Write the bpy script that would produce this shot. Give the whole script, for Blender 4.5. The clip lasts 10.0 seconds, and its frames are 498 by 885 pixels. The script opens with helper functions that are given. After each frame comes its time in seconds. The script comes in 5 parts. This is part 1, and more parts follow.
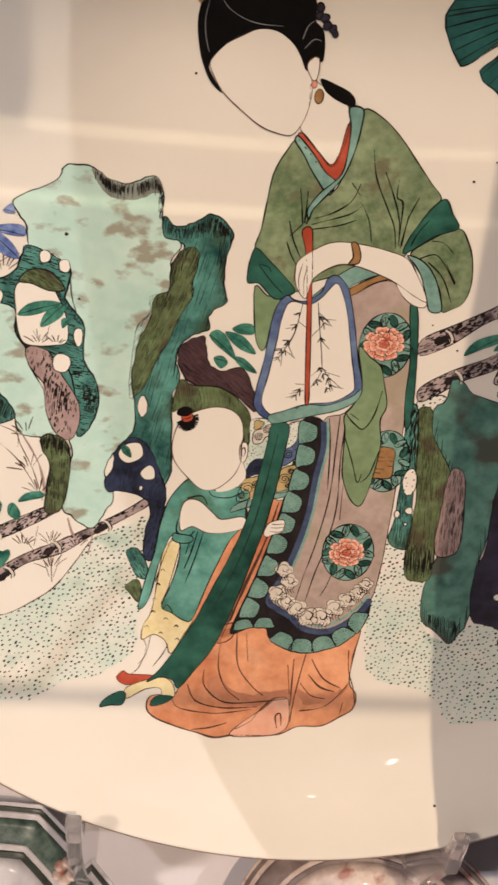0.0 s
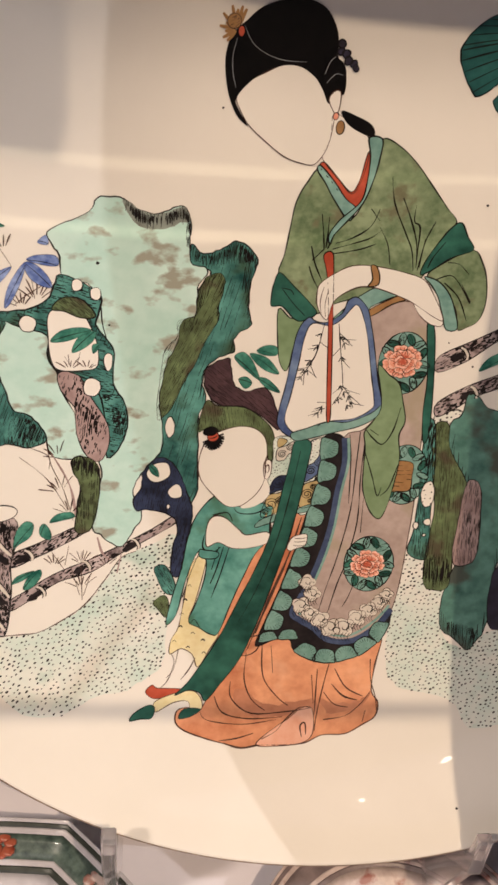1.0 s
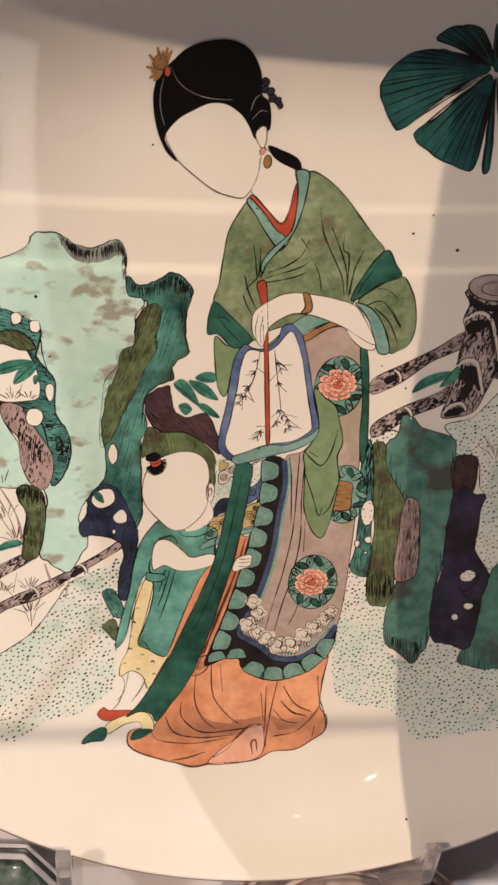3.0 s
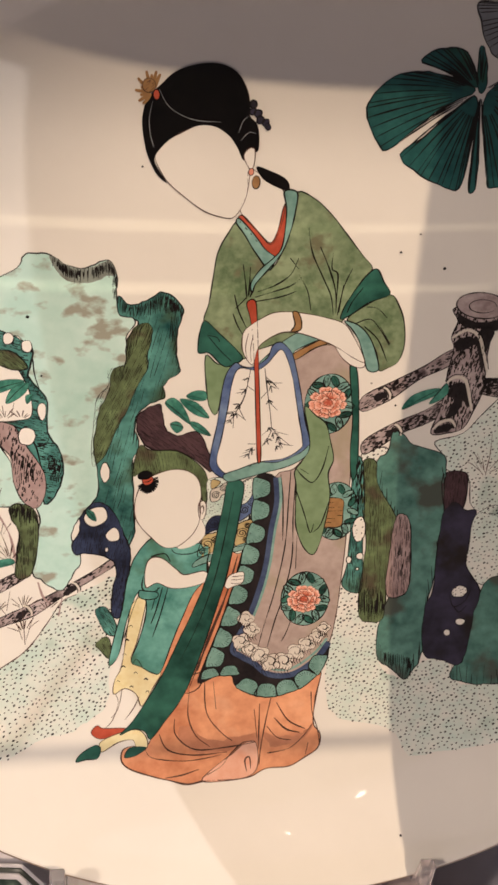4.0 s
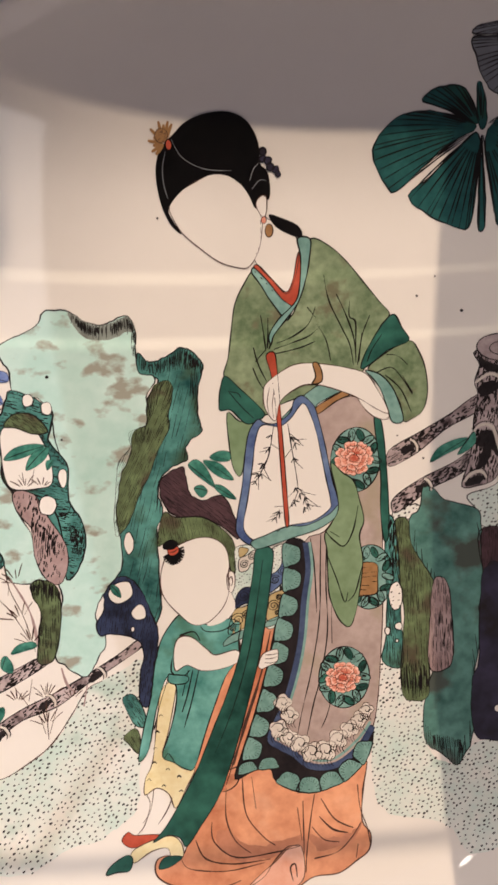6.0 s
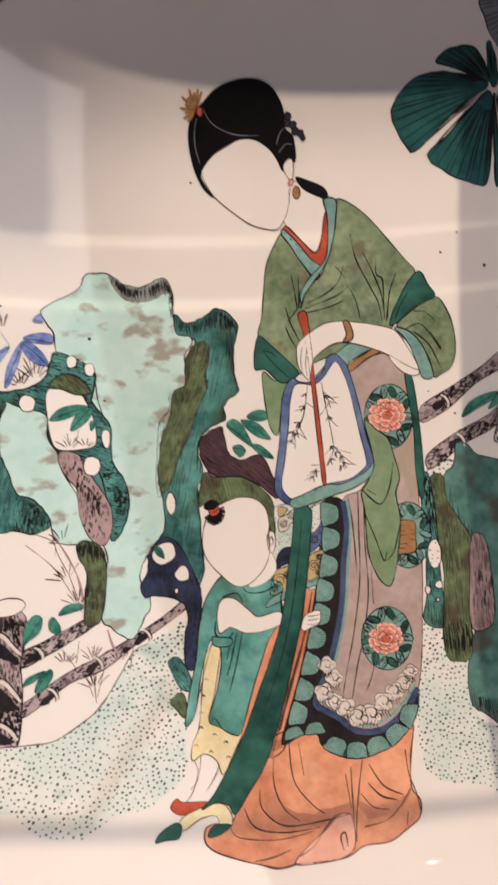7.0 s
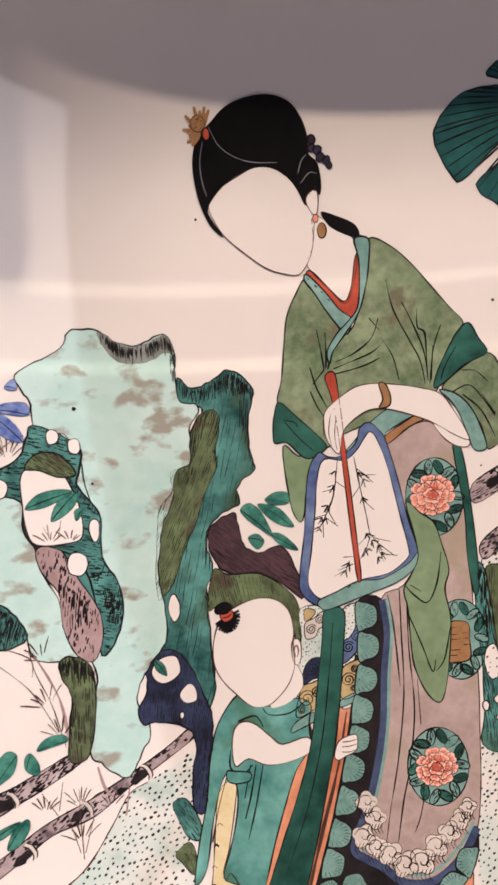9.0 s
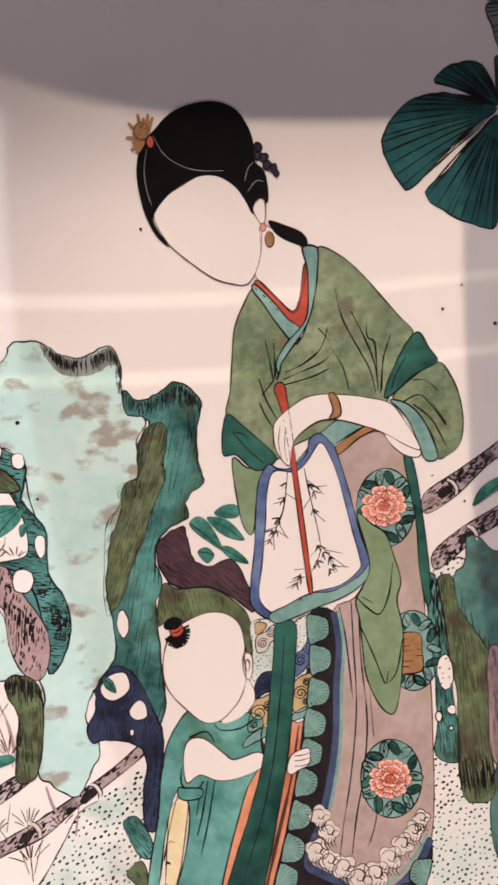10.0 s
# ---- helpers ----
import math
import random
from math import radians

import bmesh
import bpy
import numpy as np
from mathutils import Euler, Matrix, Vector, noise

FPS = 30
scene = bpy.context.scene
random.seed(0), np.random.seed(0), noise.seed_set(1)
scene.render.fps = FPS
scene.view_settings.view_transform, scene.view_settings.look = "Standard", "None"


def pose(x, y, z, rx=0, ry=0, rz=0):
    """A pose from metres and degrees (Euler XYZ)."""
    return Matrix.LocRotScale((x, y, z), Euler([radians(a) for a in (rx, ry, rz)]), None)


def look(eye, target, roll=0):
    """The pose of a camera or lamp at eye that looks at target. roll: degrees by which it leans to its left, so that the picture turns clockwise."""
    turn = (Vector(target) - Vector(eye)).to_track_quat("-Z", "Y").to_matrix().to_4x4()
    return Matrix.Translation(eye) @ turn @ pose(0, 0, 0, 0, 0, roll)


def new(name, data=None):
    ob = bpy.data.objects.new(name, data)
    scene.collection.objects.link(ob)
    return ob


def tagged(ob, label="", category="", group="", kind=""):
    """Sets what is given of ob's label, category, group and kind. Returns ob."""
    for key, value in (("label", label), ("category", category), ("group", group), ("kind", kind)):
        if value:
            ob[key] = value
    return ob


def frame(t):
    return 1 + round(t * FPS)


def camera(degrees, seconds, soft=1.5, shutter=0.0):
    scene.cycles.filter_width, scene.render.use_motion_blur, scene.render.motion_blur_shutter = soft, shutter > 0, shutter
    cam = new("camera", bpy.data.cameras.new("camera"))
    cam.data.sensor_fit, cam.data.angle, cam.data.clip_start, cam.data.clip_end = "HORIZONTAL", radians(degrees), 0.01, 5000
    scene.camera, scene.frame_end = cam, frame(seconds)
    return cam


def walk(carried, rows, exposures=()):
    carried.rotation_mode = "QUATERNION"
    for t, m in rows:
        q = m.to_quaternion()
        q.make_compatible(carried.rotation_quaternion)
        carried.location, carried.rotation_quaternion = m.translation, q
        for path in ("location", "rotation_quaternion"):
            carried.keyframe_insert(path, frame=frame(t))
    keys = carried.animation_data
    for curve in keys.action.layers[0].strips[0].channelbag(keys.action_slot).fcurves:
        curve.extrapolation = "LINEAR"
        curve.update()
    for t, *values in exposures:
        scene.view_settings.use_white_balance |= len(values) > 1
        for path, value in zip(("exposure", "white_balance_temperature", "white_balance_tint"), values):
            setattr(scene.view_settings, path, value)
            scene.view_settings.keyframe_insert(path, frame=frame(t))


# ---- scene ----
cam = camera(26.05, 10.0, soft=2.8, shutter=0.4)
PATH = [
    (0, -0.06346, -0.3869, 1.51954, 51.258, -4.254, -1.452),
    (0.5, -0.08105, -0.39462, 1.52289, 51.782, -3.849, -2.423),
    (1, -0.08614, -0.39798, 1.52896, 52.197, -3.921, -3.253),
    (1.5, -0.08937, -0.39663, 1.52932, 52.277, -3.928, -4.058),
    (2, -0.08415, -0.40123, 1.53124, 52.823, -3.979, -4.655),
    (2.5, -0.07772, -0.40363, 1.5367, 52.999, -3.891, -5.064),
    (4, -0.07174, -0.40842, 1.54306, 54.041, -3.567, -5.756),
    (4.5, -0.07159, -0.40729, 1.53924, 55.313, -3.266, -5.732),
    (5, -0.06157, -0.40352, 1.53346, 57.991, -2.584, -5.927),
    (5.5, -0.07228, -0.40571, 1.49518, 62.044, -1.411, -6.317),
    (5.7, -0.07892, -0.41864, 1.48893, 63.736, -1.014, -6.856),
    (6.8, -0.07469, -0.45859, 1.42398, 69.565, 1.645, -5.590),
    (7, -0.0809, -0.47381, 1.41714, 71.367, 1.932, -5.392),
    (7.5, -0.09084, -0.47918, 1.41549, 73.371, 2.008, -6.144),
    (8, -0.09811, -0.42836, 1.39707, 74.814, 2.064, -6.500),
    (8.5, -0.09823, -0.40091, 1.39257, 75.375, 2.174, -6.910),
    (9, -0.09436, -0.38809, 1.3946, 75.372, 2.363, -7.488),
    (9.5, -0.09265, -0.376, 1.3965, 75.261, 2.490, -8.603),
    (10, -0.088, -0.38061, 1.40104, 74.735, 2.267, -9.559),
]
# the clip's camera grows cooler and a little brighter on the way
EXPOSURES = [(0, -0.07, 6660, 11), (2.5, -0.12, 6640, 12), (4.5, -0.02, 6660, 12), (5.5, 0.02, 6400, 13), (7, 0.0, 6060, 15), (7.5, 0.02, 6000, 16), (8.5, 0.1, 5960, 18), (10, 0.14, 5940, 20)]
walk(cam, [(t, pose(*row)) for t, *row in PATH], EXPOSURES)

# ---- light ----
DISH = (0.002, 0.0, 1.2421)          # middle of the dish
LEAN_BACK, DISH_TURN = 9.66, -1.42
SHELF_Z = 0.915

world = bpy.data.worlds.new("world")
scene.world = world
world.use_nodes = True
world.node_tree.nodes["Background"].inputs["Color"].default_value = (0.9, 0.92, 1.0, 1)
world.node_tree.nodes["Background"].inputs["Strength"].default_value = 0.0


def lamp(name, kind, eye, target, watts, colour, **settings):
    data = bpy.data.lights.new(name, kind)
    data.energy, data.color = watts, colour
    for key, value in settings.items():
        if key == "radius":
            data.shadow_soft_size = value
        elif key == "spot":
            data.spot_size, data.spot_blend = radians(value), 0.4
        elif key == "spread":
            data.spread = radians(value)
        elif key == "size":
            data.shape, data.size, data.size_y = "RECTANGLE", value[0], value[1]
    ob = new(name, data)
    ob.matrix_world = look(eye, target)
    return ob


lamp("ceiling_spot", "SPOT", (0.3815, -1.6, 3.08), (0.0, 0.0, 1.2), 158, (1.0, 0.765, 0.54), radius=0.014, spot=34)
lamp("ceiling_spot", "SPOT", (-1.3, -1.3, 3.0), (0.0, 0.0, 1.2), 138, (1.0, 0.83, 0.69), radius=0.10, spot=38)
lamp("ceiling_spot", "SPOT", (1.7, -1.79, 3.3), (0.0, 0.0, 1.2), 112, (0.93, 0.90, 0.90), radius=0.012, spot=34)
# unseen panel added before the dish as soft ambient fill
lamp("added_front_light", "AREA", (-0.6, -3.85, 2.0), (0.0, 0.0, 1.2), 28, (1.0, 0.87, 0.95), size=(4.4, 2.4))
# two small unseen lamps added, placed so their glints fall low on the dish
lamp("added_front_light", "AREA", (-0.1, -3.9, 1.93), (0.0, 0.0, 1.2), 0.35, (1.0, 0.90, 0.76), size=(0.03, 0.09))
lamp("added_front_light", "AREA", (0.18, -3.9, 2.6), (0.0, 0.0, 1.2), 0.15, (1.0, 0.90, 0.76), size=(0.03, 0.03))
# two unseen spots, squashed flat, added for thin streaks off the case's bevelled glass
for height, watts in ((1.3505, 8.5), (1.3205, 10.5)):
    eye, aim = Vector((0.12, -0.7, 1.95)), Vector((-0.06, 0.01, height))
    streak = lamp("added_streak_spot", "SPOT", eye, aim, watts, (1.0, 0.86, 0.6), radius=0.001, spot=25)
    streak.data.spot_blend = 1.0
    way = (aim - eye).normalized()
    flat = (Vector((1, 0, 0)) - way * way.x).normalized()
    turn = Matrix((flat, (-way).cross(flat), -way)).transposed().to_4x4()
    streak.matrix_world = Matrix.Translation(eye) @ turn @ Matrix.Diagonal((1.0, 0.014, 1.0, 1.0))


# ---- materials ----
def material(name, colour, rough=0.5, metal=0.0, coat=0.0):
    m = bpy.data.materials.new(name)
    m.use_nodes = True
    b = m.node_tree.nodes["Principled BSDF"]
    b.inputs["Base Color"].default_value = (*colour, 1)
    b.inputs["Roughness"].default_value = rough
    b.inputs["Metallic"].default_value = metal
    b.inputs["Coat Weight"].default_value = coat
    b.inputs["Coat Roughness"].default_value = 0.06
    return m, m.node_tree, b


def mottled(name, dark, light, scale=30.0, detail=6.0, rough=0.3, coat=0.5, lo=0.35, hi=0.65, third=None, bump=0.0, third_scale=None, third_at=0.57, grain=0.0, stretch=(1.0, 1.0, 1.0), third_soft=0.1):
    """Two tones (and rare patches of a third) that pool and thin out like enamel or paint."""
    m, tree, b = material(name, light, rough, 0.0, coat)
    co = tree.nodes.new("ShaderNodeTexCoord")
    n = tree.nodes.new("ShaderNodeTexNoise")
    n.inputs["Scale"].default_value, n.inputs["Detail"].default_value, n.inputs["Roughness"].default_value = scale, detail, 0.62
    tree.links.new(co.outputs["Object"], n.inputs["Vector"])
    fine = tree.nodes.new("ShaderNodeTexNoise")
    fine.inputs["Scale"].default_value, fine.inputs["Detail"].default_value = scale * 5.5, 5.0
    tree.links.new(co.outputs["Object"], fine.inputs["Vector"])
    blend = tree.nodes.new("ShaderNodeMix")
    blend.inputs["Factor"].default_value = grain
    tree.links.new(n.outputs["Fac"], blend.inputs["A"])
    tree.links.new(fine.outputs["Fac"], blend.inputs["B"])
    ramp = tree.nodes.new("ShaderNodeValToRGB")
    ramp.color_ramp.elements[0].position, ramp.color_ramp.elements[1].position = lo, hi
    ramp.color_ramp.elements[0].color, ramp.color_ramp.elements[1].color = (*dark, 1), (*light, 1)
    tree.links.new(blend.outputs["Result"], ramp.inputs["Fac"])
    out = ramp.outputs["Color"]
    if third:
        n2 = tree.nodes.new("ShaderNodeTexNoise")
        n2.inputs["Scale"].default_value, n2.inputs["Detail"].default_value = third_scale or scale * 0.7, 6.0
        shift = tree.nodes.new("ShaderNodeVectorMath")
        shift.operation = "MULTIPLY_ADD"
        shift.inputs[1].default_value, shift.inputs[2].default_value = stretch, (3.1, 1.7, 0.4)
        tree.links.new(co.outputs["Object"], shift.inputs[0])
        tree.links.new(shift.outputs[0], n2.inputs["Vector"])
        r2 = tree.nodes.new("ShaderNodeValToRGB")
        r2.color_ramp.elements[0].position, r2.color_ramp.elements[1].position = third_at, third_at + third_soft
        tree.links.new(n2.outputs["Fac"], r2.inputs["Fac"])
        mix = tree.nodes.new("ShaderNodeMix")
        mix.data_type = "RGBA"
        tree.links.new(r2.outputs["Color"], mix.inputs["Factor"])
        tree.links.new(out, mix.inputs["A"])
        mix.inputs["B"].default_value = (*third, 1)
        out = mix.outputs["Result"]
    tree.links.new(out, b.inputs["Base Color"])
    if bump:
        bm_node = tree.nodes.new("ShaderNodeBump")
        bm_node.inputs["Strength"].default_value, bm_node.inputs["Distance"].default_value = bump, 0.0005
        tree.links.new(n.outputs["Fac"], bm_node.inputs["Height"])
        tree.links.new(bm_node.outputs["Normal"], b.inputs["Normal"])
    return m


PORCELAIN = mottled("porcelain", (0.76, 0.73, 0.67), (0.80, 0.77, 0.71), 9.0, 8.0, 0.02, 0.0)
PORCELAIN.node_tree.nodes["Principled BSDF"].inputs["Specular IOR Level"].default_value = 0.35
# lilac tint puts the cool light on a white shelf into its colour
SHELF = mottled("shelf_cool_tint", (0.80, 0.77, 0.85), (0.87, 0.84, 0.91), 14.0, 5.0, 0.55, 0.0, bump=0.2)
WALL = mottled("wall_paint", (0.16, 0.17, 0.18), (0.20, 0.21, 0.22), 3.0, 6.0, 0.8, 0.0, bump=0.2)
DARK = mottled("dark_panel", (0.012, 0.014, 0.018), (0.02, 0.023, 0.03), 6.0, 6.0, 0.6, 0.0)
FLOOR = mottled("floor_stone", (0.22, 0.20, 0.19), (0.3, 0.28, 0.26), 5.0, 8.0, 0.4, 0.0)
CEIL = mottled("ceiling_paint", (0.4, 0.39, 0.38), (0.46, 0.45, 0.44), 4.0, 4.0, 0.8, 0.0)
# dark coat for the unseen pieces added to block light
BLOCKER = mottled("blocker_dark", (0.03, 0.028, 0.026), (0.045, 0.04, 0.036), 20.0, 4.0, 0.4, 0.0)
ACRYLIC, _tree, _b = material("acrylic", (0.86, 0.83, 0.85), 0.04)
_b.inputs["Transmission Weight"].default_value, _b.inputs["IOR"].default_value = 0.80, 1.3


# ---- building helpers ----
def mesh_of(name, bm, mat, smooth=True):
    me = bpy.data.meshes.new(name)
    bm.to_mesh(me)
    bm.free()
    me.materials.append(mat)
    for p in me.polygons:
        p.use_smooth = smooth
    return me


def part(name, bm, mat, parent, label="", smooth=True):
    ob = new(name, mesh_of(name, bm, mat, smooth))
    ob.parent = parent
    return tagged(ob, label)


def box_bm(x0, x1, y0, y1, z0, z1, bevel=0.0):
    bm = bmesh.new()
    bmesh.ops.create_cube(bm, size=1.0, matrix=Matrix.LocRotScale(((x0 + x1) / 2, (y0 + y1) / 2, (z0 + z1) / 2), None, (x1 - x0, y1 - y0, z1 - z0)))
    if bevel:
        bmesh.ops.bevel(bm, geom=bm.edges[:], offset=bevel, segments=2, affect="EDGES")
    return bm


def setting(name, bm, mat, label, category):
    return tagged(new(name, mesh_of(name, bm, mat, False)), label, category, kind="structure")


def lathe_bm(profile, steps=128):
    """Turns (r, z) pairs about the z axis."""
    bm = bmesh.new()
    rings = []
    for r, z in profile:
        if r < 1e-6:
            rings.append([bm.verts.new((0, 0, z))])
        else:
            rings.append([bm.verts.new((r * math.cos(2 * math.pi * k / steps), r * math.sin(2 * math.pi * k / steps), z)) for k in range(steps)])
    for a, b in zip(rings, rings[1:]):
        for k in range(steps):
            j = (k + 1) % steps
            if len(a) == 1:
                bm.faces.new((a[0], b[k], b[j]))
            elif len(b) == 1:
                bm.faces.new((a[k], b[0], a[j]))
            else:
                bm.faces.new((a[k], b[k], b[j], a[j]))
    bmesh.ops.recalc_face_normals(bm, faces=bm.faces[:])
    return bm


# ---- room and case ----
setting("floor", box_bm(-3, 3, -4, 1.2, -0.1, 0), FLOOR, "dull grey stone floor of the gallery", "floor")
setting("ceiling", box_bm(-3, 3, -4, 1.2, 3.4, 3.5), CEIL, "plain pale grey gallery ceiling", "ceiling")
setting("wall_north", box_bm(-3, 3, 1.1, 1.2, 0, 3.4), WALL, "dark slate-grey painted gallery wall", "wall")
setting("wall_south", box_bm(-3, 3, -4.1, -4, 0, 3.4), WALL, "dark slate-grey painted gallery wall", "wall")
setting("wall_east", box_bm(3, 3.1, -4, 1.2, 0, 3.4), WALL, "dark slate-grey painted gallery wall", "wall")
setting("wall_west", box_bm(-3.1, -3, -4, 1.2, 0, 3.4), WALL, "dark slate-grey painted gallery wall", "wall")
setting("plinth", box_bm(-0.95, 0.95, -0.42, 0.42, 0, SHELF_Z, 0.004), SHELF, "off-white painted display plinth top under the dish", "plinth")
setting("back_panel", box_bm(-0.95, 0.95, 0.42, 0.45, 0, 1.62), DARK, "black panel behind the dish", "panel")

# unseen blockers, added to throw the straight shadows on the dish
def joined_boxes(*boxes):
    """Several boxes in one mesh."""
    bm = bmesh.new()
    for x0, x1, y0, y1, z0, z1 in boxes:
        bmesh.ops.create_cube(bm, size=1.0, matrix=Matrix.LocRotScale(((x0 + x1) / 2, (y0 + y1) / 2, (z0 + z1) / 2), None, (x1 - x0, y1 - y0, z1 - z0)))
    return bm


# a thin sheet, turned to set its shadow edge, and blockers before it
roof = setting("roof_blocker", box_bm(-0.95, 0.95, -0.15, 0.42, 1.58, 1.586), BLOCKER, "unseen dark sheet added over the dish to shade its top", "frame")
roof.matrix_world = pose(0, 0, 0, 0, 0, -3.2)
setting("panel_blocker", joined_boxes((0.1, 0.42, -0.2, -0.188, 1.13, 1.95), (0.1, 0.42, -0.188, 0.40, 1.93, 1.95), (0.1, 0.42, 0.38, 0.40, 1.586, 1.93)), BLOCKER, "unseen wide dark panel added to shade the dish's right side", "frame")
setting("corner_blocker", joined_boxes((-0.2, -0.0262, -0.312, -0.30, 1.693, 1.92), (-0.2, -0.0262, -0.30, 0.40, 1.90, 1.92), (-0.2, -0.0262, 0.38, 0.40, 1.586, 1.90)), BLOCKER, "unseen dark bracket added to shade the dish's upper left", "frame")

# rod added out of view to cast the faint line across the lower dish
setting("rod_blocker", joined_boxes((-0.35, 0.306, -0.462, -0.458, 1.611, 1.6145), (0.30, 0.306, -0.458, -0.2, 1.611, 1.6145)), BLOCKER, "unseen thin dark rod added for a shadow line low on the dish", "frame")

# flap added close to the first spot, for a soft-edged shadow at upper left
setting("flap_blocker", joined_boxes((0.15, 0.265, -1.206, -1.2, 2.662, 2.92), (0.15, 0.162, -1.206, -1.2, 2.92, 3.4)), BLOCKER, "unseen small dark flap added to shade the dish's upper left softly", "shutter")


# ---- the large dish ----
RIM = 0.2406


def rise(r):
    """Height of the dish's inner face over its middle."""
    return 0.475 * r * r + 131.0 * r ** 6


def dish_bm():
    inner = [(RIM * k / 96, rise(RIM * k / 96)) for k in range(97)]
    top = rise(RIM)
    lip = [(RIM + 0.0012, top + 0.0006), (RIM + 0.0022, top - 0.0004), (RIM + 0.0022, top - 0.0022)]
    outer = [(RIM * k / 24, rise(RIM * k / 24) - 0.0065) for k in range(23, 12, -1)]
    foot = [(0.122, rise(0.122) - 0.007), (0.121, -0.014), (0.116, -0.014), (0.113, -0.0065), (0.0, -0.0065)]
    return lathe_bm(inner + lip + outer + foot, 192)


dish = new("porcelain_dish", mesh_of("porcelain_dish", dish_bm(), PORCELAIN))
tagged(dish, "large white porcelain dish painted in green and orange enamels", "dish")
dish.matrix_world = pose(*DISH, 90 - LEAN_BACK, 0, DISH_TURN)

lip_height = rise(RIM)
rim_line = lathe_bm([(RIM + 0.0018 + 0.0009 * math.cos(a), lip_height - 0.0004 + 0.0009 * math.sin(a)) for a in [2 * math.pi * k / 8 for k in range(9)]], 192)
RIM_BROWN = mottled("rim_brown", (0.10, 0.06, 0.04), (0.22, 0.14, 0.09), 90.0, 5.0, 0.3, 0.2)

# ---- enamels ----
def enamel_mat(name, dark, light, scale=60.0, third=None, lo=0.35, hi=0.65, rough=0.28, third_scale=None, third_at=0.57, grain=0.3, stretch=(1.0, 1.0, 1.0), third_soft=0.1):
    return mottled(name, dark, light, scale, 7.0, rough, 0.3, lo, hi, third, 0.0, third_scale, third_at, grain, stretch, third_soft)


INK = enamel_mat("ink_black", (0.005, 0.004, 0.004), (0.013, 0.010, 0.010), 200.0)
SEPIA = enamel_mat("ink_sepia", (0.05, 0.025, 0.02), (0.10, 0.05, 0.035), 150.0)
HAIR = enamel_mat("hair_black", (0.002, 0.002, 0.002), (0.006, 0.005, 0.005), 80.0)
CELADON = enamel_mat("celadon", (0.400, 0.640, 0.570), (0.600, 0.790, 0.730), 30.0, (0.330, 0.335, 0.275), 0.3, 0.7, 0.28, 95.0, 0.545, 0.35, (0.72, 1.1, 1.0), 0.09)
TEAL = enamel_mat("teal_green", (0.010, 0.060, 0.056), (0.125, 0.360, 0.315), 34.0, (0.045, 0.085, 0.050), 0.38, 0.64, 0.28, 30.0, 0.55, 0.3)
TEAL_R = enamel_mat("teal_rock", (0.030, 0.095, 0.082), (0.150, 0.330, 0.280), 34.0, (0.070, 0.085, 0.072), 0.36, 0.66, 0.28, 45.0, 0.52, 0.35)
OLIVE = enamel_mat("olive_green", (0.052, 0.060, 0.030), (0.170, 0.240, 0.112), 45.0, (0.085, 0.072, 0.045), 0.36, 0.64, 0.28, 55.0, 0.54, 0.35)
BROWN = enamel_mat("aubergine", (0.041, 0.023, 0.029), (0.103, 0.057, 0.064), 60.0)
MAUVE = enamel_mat("rock_mauve", (0.278, 0.185, 0.177), (0.463, 0.351, 0.338), 50.0)
ROBE = enamel_mat("robe_green", (0.105, 0.160, 0.082), (0.275, 0.350, 0.210), 55.0, (0.160, 0.160, 0.095), 0.38, 0.62, 0.28, 85.0, 0.57, 0.3)
SLEEVE = enamel_mat("sleeve_green", (0.157, 0.239, 0.122), (0.253, 0.361, 0.210), 40.0)
DEEP = enamel_mat("deep_green", (0.007, 0.038, 0.029), (0.047, 0.185, 0.141), 22.0, None, 0.36, 0.64)
AQUA = enamel_mat("aqua", (0.120, 0.255, 0.225), (0.270, 0.455, 0.405), 60.0)
RED = enamel_mat("iron_red", (0.340, 0.050, 0.024), (0.534, 0.105, 0.060), 60.0)
CORAL = enamel_mat("coral", (0.640, 0.200, 0.125), (0.800, 0.390, 0.280), 200.0)
CORAL_D = enamel_mat("coral_deep", (0.480, 0.090, 0.050), (0.660, 0.190, 0.120), 200.0)
CORAL_L = enamel_mat("coral_pale", (0.780, 0.400, 0.300), (0.850, 0.560, 0.450), 160.0)
ORANGE = enamel_mat("orange", (0.480, 0.165, 0.080), (0.820, 0.400, 0.225), 26.0, (0.830, 0.500, 0.330), 0.36, 0.60, 0.28, 30.0, 0.58, 0.25, (1.0, 1.0, 1.0), 0.16)
ORANGE_D = enamel_mat("orange_brown", (0.420, 0.165, 0.090), (0.640, 0.290, 0.175), 40.0)
ORANGE_L = enamel_mat("orange_pale", (0.721, 0.320, 0.201), (0.826, 0.514, 0.397), 40.0)
BLUE = enamel_mat("violet_blue", (0.041, 0.068, 0.193), (0.195, 0.282, 0.435), 44.0)
LEAFBLUE = enamel_mat("leaf_blue", (0.038, 0.081, 0.305), (0.400, 0.520, 0.800), 70.0, None, 0.38, 0.66)
TUNIC = enamel_mat("tunic_teal", (0.040, 0.185, 0.160), (0.205, 0.500, 0.440), 28.0, (0.070, 0.180, 0.120), 0.36, 0.62, 0.28, 40.0, 0.57, 0.3)
NAVY = enamel_mat("navy", (0.012, 0.015, 0.030), (0.052, 0.072, 0.150), 55.0, None, 0.36, 0.66)
INDIGO = enamel_mat("indigo", (0.016, 0.015, 0.021), (0.062, 0.056, 0.100), 40.0, (0.022, 0.018, 0.018), 0.34, 0.70, 0.28, 45.0, 0.50)
PANEL = enamel_mat("skirt_mauve", (0.330, 0.250, 0.218), (0.520, 0.425, 0.385), 50.0, (0.385, 0.325, 0.245), 0.3, 0.68)
